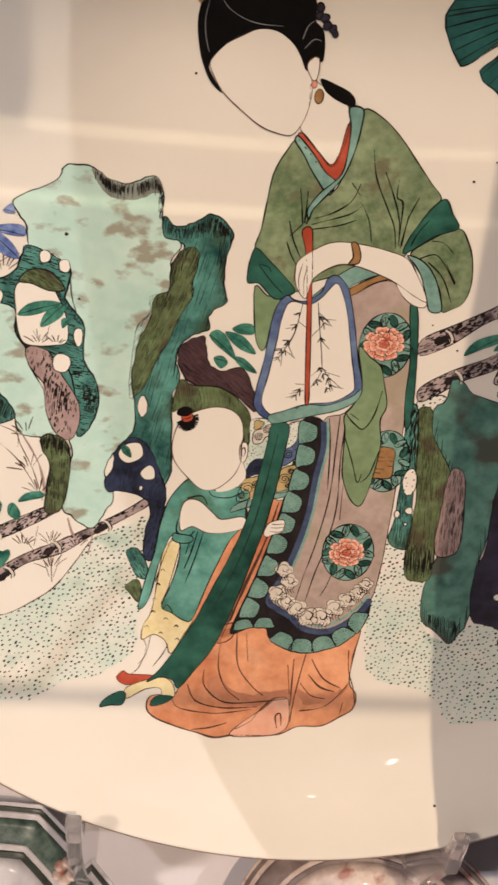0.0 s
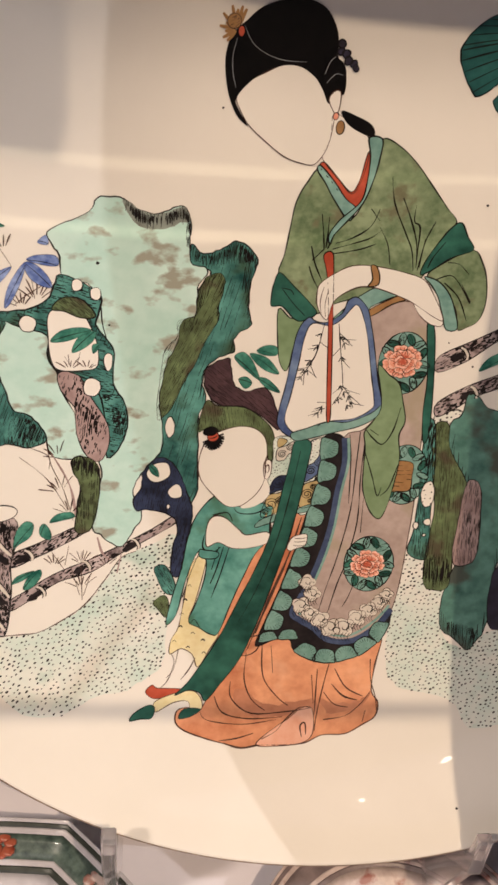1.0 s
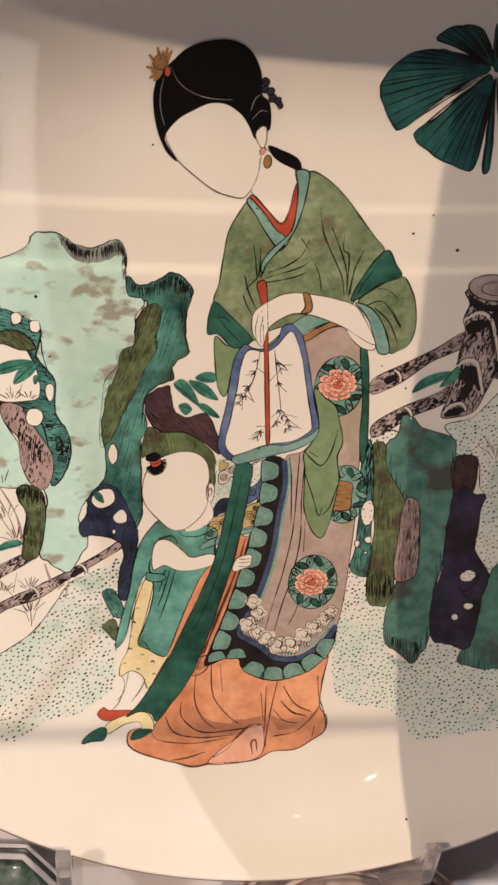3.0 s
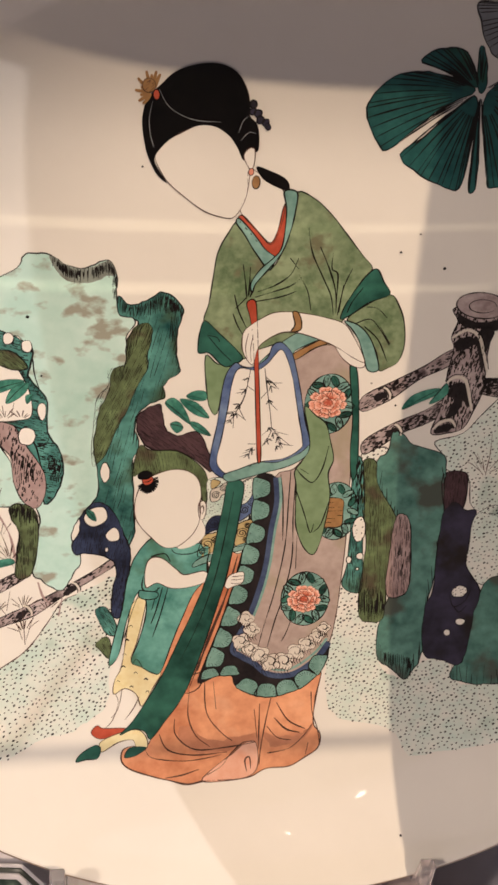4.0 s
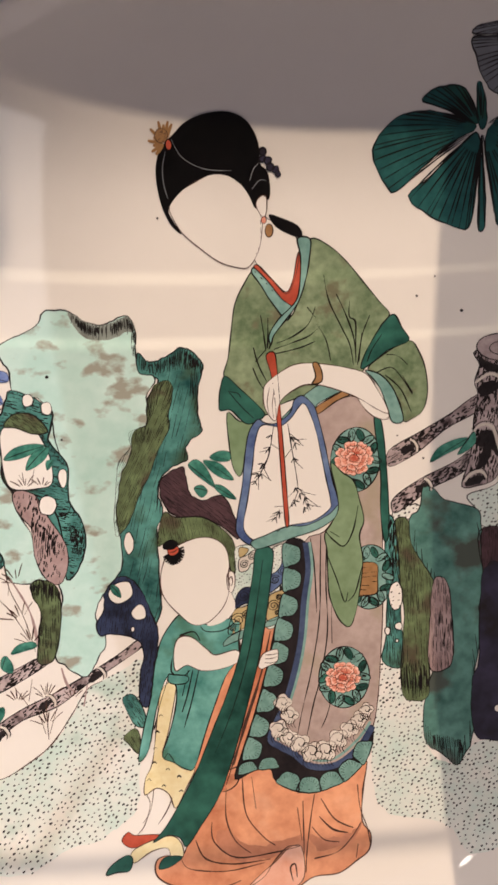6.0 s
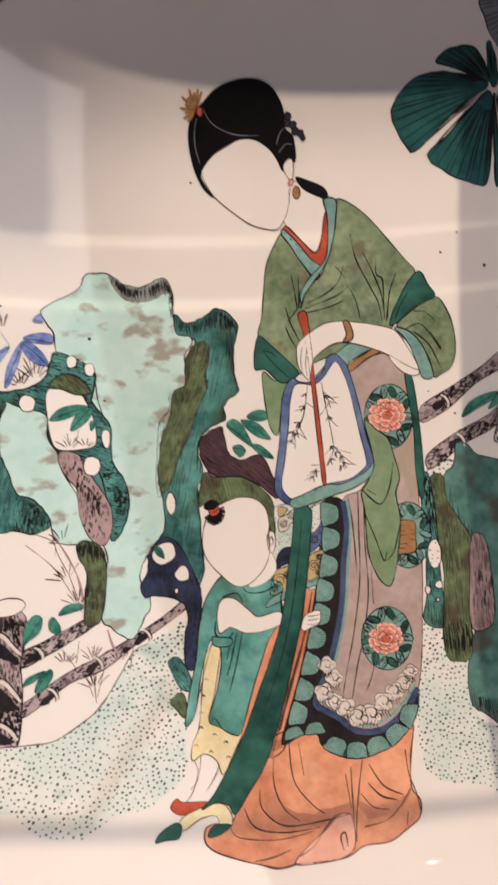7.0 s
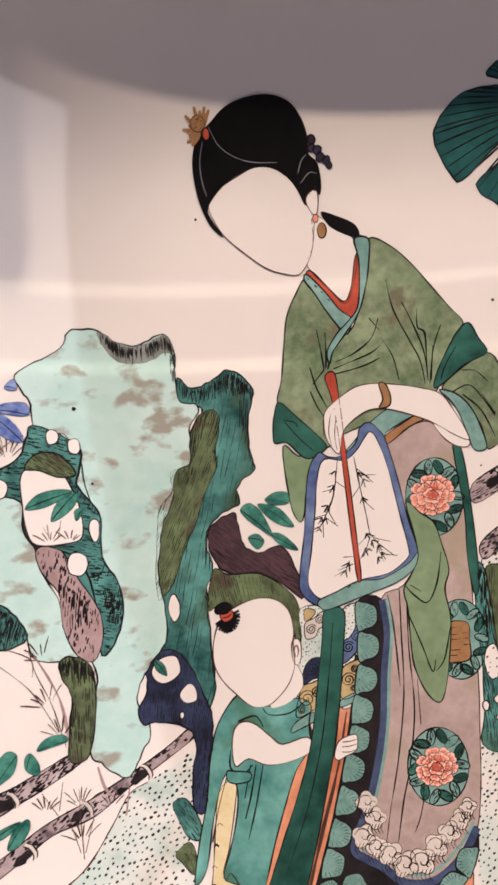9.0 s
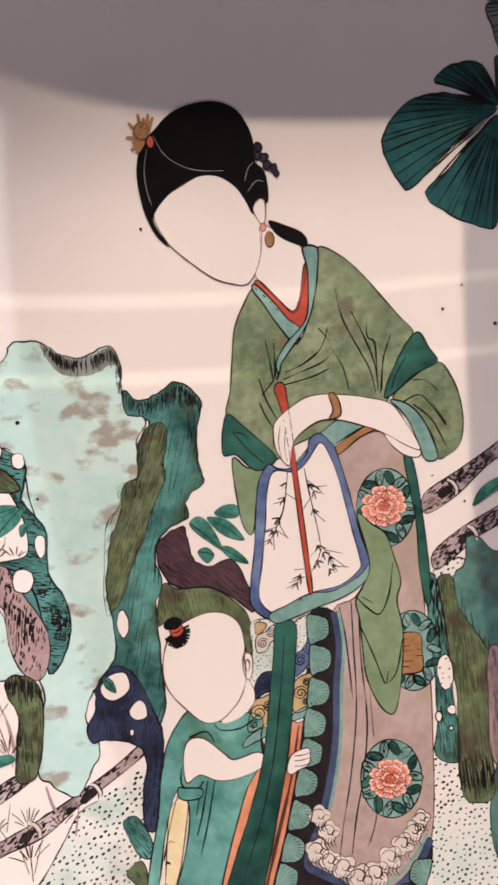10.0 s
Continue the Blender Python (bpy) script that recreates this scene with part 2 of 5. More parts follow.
BLUE_D = enamel_mat("border_blue", (0.025, 0.038, 0.095), (0.085, 0.120, 0.210), 60.0)
BORDER = enamel_mat("border_black", (0.011, 0.009, 0.010), (0.030, 0.024, 0.025), 90.0)
SCALLOP = enamel_mat("scallop_green", (0.120, 0.250, 0.215), (0.235, 0.420, 0.370), 90.0)
YELLOW = enamel_mat("yellow", (0.721, 0.596, 0.295), (0.842, 0.780, 0.518), 60.0)
GOLD = enamel_mat("ochre", (0.253, 0.127, 0.052), (0.399, 0.231, 0.098), 60.0)
LOTUS = enamel_mat("lotus_green", (0.006, 0.042, 0.046), (0.034, 0.150, 0.140), 45.0, (0.020, 0.085, 0.045), 0.32, 0.68, 0.28, 40.0, 0.55)
GREY = enamel_mat("grey_leaf", (0.157, 0.164, 0.185), (0.253, 0.273, 0.295), 40.0)
GROUND = enamel_mat("ground_wash", (0.560, 0.690, 0.625), (0.775, 0.760, 0.700), 30.0, (0.470, 0.590, 0.520), 0.36, 0.62, 0.28, 48.0, 0.58, 0.3, (1.0, 1.0, 1.0), 0.14)
BARK = enamel_mat("bamboo_mauve", (0.260, 0.195, 0.195), (0.560, 0.480, 0.470), 75.0, (0.080, 0.055, 0.058), 0.34, 0.66, 0.28, 90.0, 0.60)
FOAM = enamel_mat("foam_cream", (0.560, 0.510, 0.440), (0.700, 0.660, 0.590), 60.0)
BLEAF = enamel_mat("bamboo_leaf", (0.008, 0.085, 0.066), (0.085, 0.300, 0.225), 85.0, None, 0.38, 0.62)


from mathutils.geometry import delaunay_2d_cdt

# ---- drawing on the dish, in millimetres right and up from its middle ----
COAT = 0.00005
rng = random.Random(7)


def on_dish(u, v, layer):
    r = math.hypot(u, v) / 1000
    if r > RIM - 0.0015:
        u, v, r = u * (RIM - 0.0015) / r, v * (RIM - 0.0015) / r, RIM - 0.0015
    return (u / 1000, v / 1000, rise(r) + COAT * layer)


def spline(pts, closed=True, sub=4):
    n, made = len(pts), []
    for k in range(n if closed else n - 1):
        if closed:
            p0, p1, p2, p3 = pts[k - 1], pts[k], pts[(k + 1) % n], pts[(k + 2) % n]
        else:
            p0, p1, p2, p3 = pts[max(k - 1, 0)], pts[k], pts[k + 1], pts[min(k + 2, n - 1)]
        for j in range(sub):
            t = j / sub
            made.append(tuple(0.5 * (2 * b + (c - a) * t + (2 * a - 5 * b + 4 * c - d) * t * t + (3 * b - a - 3 * c + d) * t ** 3)
                              for a, b, c, d in zip(p0, p1, p2, p3)))
    if not closed:
        made.append(tuple(pts[-1]))
    return made


def inside(p, poly):
    x, y = p
    hit, j = False, len(poly) - 1
    for k in range(len(poly)):
        (x0, y0), (x1, y1) = poly[k], poly[j]
        if (y0 > y) != (y1 > y) and x < (x1 - x0) * (y - y0) / (y1 - y0) + x0:
            hit = not hit
        j = k
    return hit


def area(poly):
    return abs(sum(a[0] * b[1] - b[0] * a[1] for a, b in zip(poly, poly[1:] + poly[:1]))) / 2


def wobble(poly, amount):
    """A brush-drawn edge: small waves along an outline."""
    if not amount:
        return poly
    return [(x + amount * noise.noise((x * 0.35, y * 0.35, 3.3)), y + amount * noise.noise((x * 0.35, y * 0.35, 9.1))) for x, y in poly]


def fill_bm(poly, layer, grid=2.6):
    xs, ys = [p[0] for p in poly], [p[1] for p in poly]
    verts = [Vector(p) for p in poly]
    x = math.floor(min(xs) / grid) * grid
    while x < max(xs):
        y = math.floor(min(ys) / grid) * grid
        while y < max(ys):
            if inside((x, y), poly):
                verts.append(Vector((x + 0.01, y + 0.007)))
            y += grid
        x += grid
    got = delaunay_2d_cdt(verts, [], [list(range(len(poly)))], 1, 1e-4)
    bm = bmesh.new()
    vs = [bm.verts.new(on_dish(p[0], p[1], layer)) for p in got[0]]
    for f in got[2]:
        try:
            bm.faces.new([vs[k] for k in f])
        except ValueError:
            pass
    for f in bm.faces:
        f.normal_update()
        if f.normal.z < 0:
            f.normal_flip()
    return bm


def stroke(bm, pts, width, layer, taper=True):
    """One brush stroke as a narrow ribbon of paint."""
    n = len(pts)
    left, right = [], []
    for k, (x, y) in enumerate(pts):
        a, b = pts[max(k - 1, 0)], pts[min(k + 1, n - 1)]
        dx, dy = b[0] - a[0], b[1] - a[1]
        d = math.hypot(dx, dy) or 1.0
        t = k / max(n - 1, 1)
        w = 0.5 * width * ((0.35 + 1.3 * math.sin(math.pi * (0.12 + 0.8 * t)) ** 0.8 * 0.6) if taper else 1.0)
        if width < 1.2:
            w *= max(0.18, 0.8 + 0.75 * noise.noise((x * 0.11, y * 0.11, 1.0)) + 0.3 * noise.noise((x * 0.5, y * 0.5, 4.0)))
        left.append(bm.verts.new(on_dish(x - dy / d * w, y + dx / d * w, layer)))
        right.append(bm.verts.new(on_dish(x + dy / d * w, y - dx / d * w, layer)))
    for k in range(n - 1):
        bm.faces.new((left[k], right[k], right[k + 1], left[k + 1]))


def spot_of_paint(bm, x, y, rx, ry, turn, layer, sides=7):
    c, s = math.cos(turn), math.sin(turn)
    ring = []
    for k in range(sides):
        a = 2 * math.pi * k / sides
        px_, py_ = rx * math.cos(a) * rng.uniform(0.8, 1.2), ry * math.sin(a) * rng.uniform(0.8, 1.2)
        ring.append(bm.verts.new(on_dish(x + c * px_ - s * py_, y + s * px_ + c * py_, layer)))
    bm.faces.new(ring)


def oval(c, rx, ry, n=14, turn=0.0):
    t = radians(turn)
    return [(c[0] + rx * math.cos(a) * math.cos(t) - ry * math.sin(a) * math.sin(t), c[1] + rx * math.cos(a) * math.sin(t) + ry * math.sin(a) * math.cos(t))
            for a in (2 * math.pi * k / n for k in range(n))]


def lines(name, runs, parent, layer, width=0.45, mat=INK):
    if len(runs) > 1 and name.endswith(("fold", "stem", "rail_line", "bark_line")):
        return [lines(name, [run], parent, layer, width, mat) for run in runs]
    bm = bmesh.new()
    for run in runs:
        stroke(bm, spline(run, False, 5) if len(run) > 2 else run, width * 1.2, layer)
    return part(name, bm, mat, parent)


def comb(bm, poly, deg, size, gap, width, layer, skip=0.3):
    """Close parallel brush lines across a field, broken and uneven, as fine hatching."""
    c, s = math.cos(radians(deg)), math.sin(radians(deg))
    along = [p[0] * c + p[1] * s for p in poly]
    across = [-p[0] * s + p[1] * c for p in poly]
    q = min(across) + 0.4
    while q < max(across):
        a = min(along) + rng.uniform(0, size * 0.5)
        bend = rng.uniform(-0.03, 0.03)
        while a < max(along):
            far = size * rng.uniform(0.5, 1.5)
            if rng.random() > skip:
                run = []
                for k in range(11):
                    f = a + far * k / 10
                    w = q + 0.55 * noise.noise((f * 0.09, q * 0.13, 2.0)) + bend * far * k / 10
                    p = (f * c - w * s, f * s + w * c)
                    if inside(p, poly):
                        run.append(p)
                    elif len(run) > 2:
                        break
                    else:
                        run = []
                if len(run) > 2:
                    stroke(bm, run[::2] if len(run) > 6 else run, width * rng.uniform(0.65, 1.35), layer)
            a += far + rng.uniform(0.3, size * 0.4)
        q += gap * rng.uniform(0.75, 1.3)


def enamel(name, mat, layer, pts, line=0.45, hatch=None, dots=None, edge=None, ink=INK, soft=True, wave=0.0, parent=None, label=""):
    """A field of enamel with its drawn outline; hatch: (degrees, mm, strokes per square cm, width); dots: (per square cm, mm);
    edge: (mm, mm apart, degrees) short strokes inwards from the rim of the field."""
    poly = wobble(spline(pts, True, 4) if soft else list(pts), wave)
    ob = part(name, fill_bm(poly, layer), mat, parent or dish, label)
    bm = bmesh.new()
    if line:
        stroke(bm, poly + poly[:1], line * 1.3, layer + 0.5, False)
    xs, ys = [p[0] for p in poly], [p[1] for p in poly]
    if hatch and hatch[1] > 2.6:
        deg, size, per, width = hatch
        comb(bm, poly, deg, size, min(2.2, max(0.62, 190 / (per * size))), width, layer + 0.5)
    elif hatch:
        deg, size, per, width = hatch
        for _ in range(int(area(poly) / 100 * per)):
            x, y = rng.uniform(min(xs), max(xs)), rng.uniform(min(ys), max(ys))
            a, d = radians(deg + rng.gauss(0, 6)), size * rng.uniform(0.5, 1.3)
            run = [(x + math.cos(a) * d * f + 0.12 * math.sin(9 * f + x), y + math.sin(a) * d * f) for f in (-0.5, -0.2, 0.1, 0.5)]
            if all(inside(p, poly) for p in run):
                stroke(bm, run, width * rng.uniform(0.6, 1.4), layer + 0.5)
    if dots:
        per, size = dots
        kept = []
        for _ in range(int((max(xs) - min(xs)) * (max(ys) - min(ys)) / 100 * per * 3)):
            p = (rng.uniform(min(xs), max(xs)), rng.uniform(min(ys), max(ys)))
            if inside(p, poly) and all((p[0] - q[0]) ** 2 + (p[1] - q[1]) ** 2 > 62 / per for q in kept):
                kept.append(p)
                s = size * rng.choice((0.7, 0.9, 1.0, 1.15)) * rng.uniform(0.8, 1.2)
                spot_of_paint(bm, p[0], p[1], s, s * 0.66, rng.uniform(0.3, 0.95), layer + 0.5, 6)
    if edge:
        size, step, deg = edge
        gone = 0.0
        for p, q in zip(poly, poly[1:] + poly[:1]):
            gone += math.hypot(q[0] - p[0], q[1] - p[1])
            if gone < step * 0.75:
                continue
            gone = 0.0
            a, d = radians(deg + rng.gauss(0, 5)), size * rng.uniform(0.45, 1.15)
            tip = (p[0] + math.cos(a) * d, p[1] + math.sin(a) * d)
            mid = ((p[0] + tip[0]) / 2, (p[1] + tip[1]) / 2)
            if inside(mid, poly):
                stroke(bm, [p, mid, tip], 0.42, layer + 0.5)
    if bm.faces:
        part("ink_drawing", bm, ink, ob)
    else:
        bm.free()
    return ob


def shade(name, pts, deg, size, per, width, layer, ink=INK):
    """A patch of close brush strokes with no ground of its own."""
    bm = bmesh.new()
    comb(bm, spline(pts, True, 4), deg, size * 2.2, 0.55 + 35.0 / per, width * 1.7, layer, 0.05)
    return tagged(part(name, bm, ink, dish), kind="stuff")


def leaf(pts, mat=BLEAF, layer=8, line=0.1):
    ob = enamel("bamboo_leaf", mat, layer, pts, line)
    far = max(pts, key=lambda p: (p[0] - pts[0][0]) ** 2 + (p[1] - pts[0][1]) ** 2)
    lines("leaf_vein", [[pts[0], ((pts[0][0] + far[0]) / 2, (pts[0][1] + far[1]) / 2 + 0.4), far]], ob, layer + 1, 0.3)
    return ob


def pebble(c, rx, ry, layer=9, dots=None, turn=0):
    return enamel("rock_hole", PORCELAIN, layer, oval(c, rx, ry, 10, turn), 0.4, dots=dots, wave=0.5)


# ---- painted ground, rocks and fence ----
enamel("ground_wash", GROUND, 1, [(-184.8, -114.5), (-168.5, -116.2), (-154.0, -118.2), (-141.5, -118.1), (-131.1, -113.5), (-120.3, -106.2), (-110.4, -93.0), (-103.1, -81.9), (-89.4, -75.3), (-78.3, -69.7), (-77.4, -76.5), (-79.1, -92.6), (-80.4, -105.9), (-79.7, -116.6), (-80.7, -134.8), (-84.0, -144.7), (-93.7, -150.9), (-100.6, -154.7), (-112.4, -155.2), (-130.7, -162.1), (-147.9, -158.1), (-159.8, -146.2), (-176.0, -140.6), (-187.2, -130.7)], 0, dots=(19, 0.66), wave=1.5, label="pale green wash with black dots")
enamel("ground_wash", GROUND, 1, [(37.2, -77.6), (47.4, -80.7), (48.6, -96.8), (60.3, -98.2), (59.1, -120.9), (71.4, -130.1), (82.3, -119.9), (93.8, -117.6), (103.5, -131.1), (123.3, -129.0), (133.0, -151.5), (119.5, -162.4), (96.9, -168.4), (79.5, -173.0), (67.2, -158.8), (43.3, -155.0), (33.9, -144.0), (32.1, -111.6)], 0, dots=(21, 0.62), wave=1.5, label="pale green wash with black dots")
enamel("ground_wash", GROUND, 1, [(75.4, 4.4), (88.1, 9.4), (97.1, 21.7), (106.4, 29.5), (115.9, 2.0), (120.7, -31.4), (98.8, -31.2), (94.0, -14.5), (82.6, -10.4), (80.3, -2.9)], 0.4, dots=(22, 0.58))
enamel("ground_wash", GROUND, 1, [(97.1, -51.7), (99.4, -35.8), (112.2, -28.9), (123.2, -50.0), (123.1, -70.6), (103.6, -72.0)], 0.4, dots=(22, 0.58))
enamel("ground_wash", GROUND, 1, [(41.5, -2.6), (51.5, 0.6), (54.6, -3.8), (49.5, -7.0), (41.9, -7.7)], 0.4, dots=(22, 0.58))

# fence
part("rim_line", rim_line, RIM_BROWN, dish, "thin brown glazed rim edge")
ROCKTOP = enamel_mat("rock_brown", (0.130, 0.125, 0.105), (0.330, 0.390, 0.350), 50.0)
BROCADE = enamel_mat("brocade_gold", (0.399, 0.292, 0.128), (0.584, 0.476, 0.245), 60.0)
RAIL = dict(hatch=(33, 2.0, 230, 0.75), line=0.45)
for run in ([(-153.9, -75.9), (-144.2, -72.2), (-131.0, -66.6), (-123.1, -63.6), (-118.0, -65.5), (-128.8, -72.2), (-142.0, -78.3), (-154.3, -82.8)],
            [(-154.4, -99.4), (-148.0, -95.9), (-134.9, -88.4), (-116.3, -81.1), (-99.9, -72.9), (-88.9, -66.7), (-78.3, -59.6), (-76.6, -63.0), (-89.2, -71.3), (-102.9, -79.2), (-116.7, -88.3), (-132.5, -92.7), (-144.4, -99.9), (-154.7, -105.1)],
            [(38.2, 26.8), (50.6, 34.4), (65.3, 43.4), (74.7, 50.9), (83.2, 54.6), (85.6, 50.5), (76.9, 43.9), (63.5, 36.2), (51.6, 25.7), (38.9, 19.0)],
            [(40.9, 3.4), (52.9, 12.6), (68.1, 20.4), (77.7, 28.1), (81.4, 30.3), (82.9, 24.5), (71.4, 14.7), (58.8, 8.3), (48.8, 0.6), (41.6, -3.5)],
            [(90.9, 37.4), (101.1, 38.8), (110.2, 38.4), (111.6, 29.8), (101.2, 29.2), (91.7, 31.6)]):
    enamel("bamboo_rail", BARK, 3, run, **RAIL)
for knot in ((-145.7, -76.9), (-119.1, -84.8), (-140.4, -96.7), (-96.0, -74.1), (49.9, 29.2), (57.2, 10.3)):
    c_, s_ = math.cos(radians(31)), math.sin(radians(31))
    patch = enamel("bamboo_knot", BORDER, 3.6, oval((knot[0] - 3.6 * c_, knot[1] - 3.6 * s_), 3.8, 1.9, 10, 31), 0, hatch=(31, 2.0, 60, 0.5), wave=0.8)
    for shift, wide, tone, height in ((0.0, 1.5, FOAM, 4.2), (-0.8, 0.4, INK, 4.6), (0.9, 0.4, INK, 4.6)):
        lines("knot_ring", [[(knot[0] + (q + shift) * c_ - f * s_, knot[1] + (q + shift) * s_ + f * c_) for f, q in ((3.3, -0.7), (1.6, 0.5), (-1.6, 0.5), (-3.3, -0.7))]], patch, height, wide, tone)
post = enamel("bamboo_post", BARK, 4, [(-165.6, -55.2), (-152.1, -57.2), (-151.0, -67.8), (-154.2, -80.3), (-154.2, -95.6), (-156.8, -115.1), (-161.3, -116.6), (-179.0, -112.0), (-176.6, -78.8), (-172.9, -54.1)], 0.5, hatch=(88, 2.4, 75, 0.7))
for pts in ([(-176.1, -70.1), (-166.4, -68.5), (-162.1, -70.0), (-158.1, -75.0), (-154.7, -79.7), (-156.2, -81.0), (-163.2, -76.7), (-169.4, -79.2), (-176.4, -76.3)], [(-177.1, -90.0), (-167.5, -89.7), (-163.1, -91.0), (-159.2, -95.2), (-156.2, -100.8), (-159.7, -101.2), (-165.6, -101.5), (-177.5, -100.9)], [(-177.7, -108.5), (-166.3, -108.7), (-162.3, -111.5), (-158.3, -115.8), (-168.4, -114.1), (-177.8, -111.8)]):
    enamel("bark_hump", BORDER, 4.8, pts, 0, hatch=(86, 2.0, 40, 0.5), wave=1.0, parent=post)
lines("bark_line", [[(-173.6, -66.7), (-166.2, -65.4), (-161.4, -67.0), (-157.2, -72.6), (-154.0, -76.4)], [(-174.6, -87.2), (-167.3, -86.4), (-162.0, -88.2), (-157.9, -93.7), (-155.1, -98.0)], [(-175.3, -106.2), (-166.9, -105.7), (-161.5, -108.8), (-157.3, -114.5)]], post, 5.2, 1.2, FOAM)
lines("bark_line", [[(-173.5, -65.2), (-166.1, -63.9), (-160.8, -65.8), (-156.7, -71.4), (-153.7, -75.2)], [(-174.5, -85.8), (-167.2, -84.9), (-161.5, -86.7), (-157.3, -92.3), (-154.8, -96.6)], [(-175.3, -104.8), (-166.9, -104.2), (-160.9, -107.4), (-156.8, -113.2)]], post, 5.5, 0.5)
shade("hatching", [(-173.0, -56.6), (-165.8, -58.3), (-152.5, -59.8), (-151.9, -65.6), (-158.9, -66.1), (-166.1, -63.4), (-173.3, -61.2)], 88, 3, 220, 0.5, 5.6)
enamel("post_end", PORCELAIN, 5, oval((-159.2, -54.1), 8.6, 4.2, 14, 4), 0.45)
post = enamel("bamboo_post", BARK, 4, [(75.4, 73.0), (77.6, 66.3), (75.7, 58.5), (77.6, 52.4), (76.5, 41.0), (76.5, 29.5), (74.9, 19.2), (72.7, 8.8), (80.2, 9.1), (87.8, 12.4), (91.6, 22.9), (94.1, 33.2), (93.3, 50.3), (94.4, 64.3), (97.8, 74.1)], 0.5, hatch=(84, 2.2, 80, 0.7))
for pts in ([(77.3, 54.6), (79.8, 58.1), (85.1, 58.9), (88.4, 55.4), (84.1, 53.8), (79.7, 51.6)], [(77.2, 30.1), (80.0, 34.6), (84.0, 35.9), (87.1, 32.3), (88.7, 23.0), (85.3, 26.4), (80.4, 27.9)], [(78.3, 17.3), (80.3, 24.4), (82.9, 28.6), (85.0, 25.2), (82.9, 18.7)], [(74.0, 8.8), (75.5, 12.2), (79.5, 14.1), (83.4, 13.4), (80.6, 10.0)], [(86.8, 59.5), (92.8, 66.5), (94.7, 61.0), (92.5, 52.5), (92.6, 41.2), (89.3, 49.5)], [(76.6, 70.1), (85.2, 66.6), (96.7, 67.2), (95.4, 62.7), (85.7, 63.3), (80.0, 64.2)]):
    enamel("bark_hump", BORDER, 4.8, pts, 0, hatch=(86, 2.0, 40, 0.5), wave=0.9, parent=post)
lines("bark_line", [[(76.0, 57.9), (82.1, 62.1), (88.1, 59.3), (91.8, 50.2), (94.4, 41.8)], [(76.3, 34.7), (80.0, 38.3), (85.2, 37.1), (88.6, 27.7), (90.5, 21.4)], [(73.5, 10.9), (76.8, 14.9), (81.4, 16.0), (84.0, 12.8)]], post, 5.2, 1.1, FOAM)
lines("bark_line", [[(75.8, 59.6), (82.1, 63.5), (88.6, 60.7), (92.6, 51.7), (94.9, 43.3)], [(75.8, 36.4), (80.1, 39.7), (85.7, 38.6), (89.5, 28.6), (91.4, 22.9)], [(73.1, 12.4), (76.6, 16.3), (81.8, 17.4), (84.3, 14.0)], [(76.8, 41.0), (78.9, 48.2), (83.4, 53.2), (86.0, 51.4), (85.5, 47.7)]], post, 5.5, 0.45)
enamel("post_end", BARK, 5, oval((87.0, 74.4), 11.5, 6.2, 14, -4), 0.5)
lines("ring_line", [oval((87.5, 74.1), 6.2, 3.2, 10)], dish, 6, 0.4)

# rocks beside the lady's skirt
enamel("rock", TEAL_R, 4, [(54.7, 8.2), (58.8, 8.3), (64.8, 2.5), (78.8, -1.5), (82.4, -8.9), (83.5, -27.3), (85.4, -39.7), (85.5, -55.4), (82.4, -81.2), (80.8, -94.2), (81.8, -113.5), (77.0, -126.6), (72.9, -130.1), (65.1, -123.9), (58.9, -119.3), (57.3, -104.7), (60.1, -88.4), (64.5, -72.2), (69.2, -52.9), (61.5, -40.5), (54.3, -28.3), (49.0, -16.1), (49.4, -5.4), (53.1, -2.3)], 0.4, edge=(10, 0.5, 95), wave=0.7, label="blotchy teal painted rock")
enamel("rock", OLIVE, 5, [(41.5, -8.6), (48.1, -7.0), (50.1, -19.1), (57.3, -31.3), (61.4, -39.0), (60.2, -53.2), (59.6, -72.3), (60.1, -88.4), (58.2, -97.2), (47.1, -95.2), (46.8, -72.6), (47.3, -50.3), (44.0, -31.6)], 0.4, hatch=(94, 8, 70, 0.24), wave=0.7)
enamel("rock", MAUVE, 6, [(61.2, -37.4), (67.8, -38.8), (70.6, -59.2), (71.0, -78.4), (63.4, -83.5), (59.6, -78.8), (59.9, -59.5)], 0.4, hatch=(93, 6, 80, 0.32), wave=0.5)
enamel("rock", TEAL, 5, [(37.5, -7.2), (42.0, -8.6), (45.1, -34.7), (45.9, -53.5), (46.9, -66.2), (46.9, -80.7), (37.2, -77.6), (39.0, -63.2), (38.7, -41.0)], 0.4, hatch=(96, 6, 110, 0.32), wave=0.5)
pebble((43.2, -44.7), 3.3, 7.2, 7, (22, 0.5))
pebble((45.0, -59.9), 1.8, 1.8, 7)
pebble((39.5, -62.2), 1.6, 2.0, 7)
pebble((44.1, -67.2), 0.8, 0.8, 7)
enamel("rock", BROWN, 4, [(81.6, -13.5), (92.2, -11.5), (94.2, -20.6), (93.3, -31.5), (87.7, -30.2), (84.3, -31.9)], 0.4, hatch=(92, 5, 90, 0.3))
enamel("rock", INDIGO, 5, [(84.1, -35.0), (86.3, -30.3), (89.6, -27.6), (94.8, -32.0), (100.3, -32.1), (99.2, -39.0), (98.9, -54.8), (99.4, -64.3), (107.5, -76.5), (106.1, -89.5), (104.5, -108.8), (101.2, -120.3), (90.9, -117.8), (83.5, -116.6), (80.5, -103.9), (81.0, -87.7), (83.8, -77.9), (83.5, -55.5)], 0.4, wave=0.6)
pebble((97.2, -78.2), 4.2, 3.2, 7, (40, 0.4), 25)
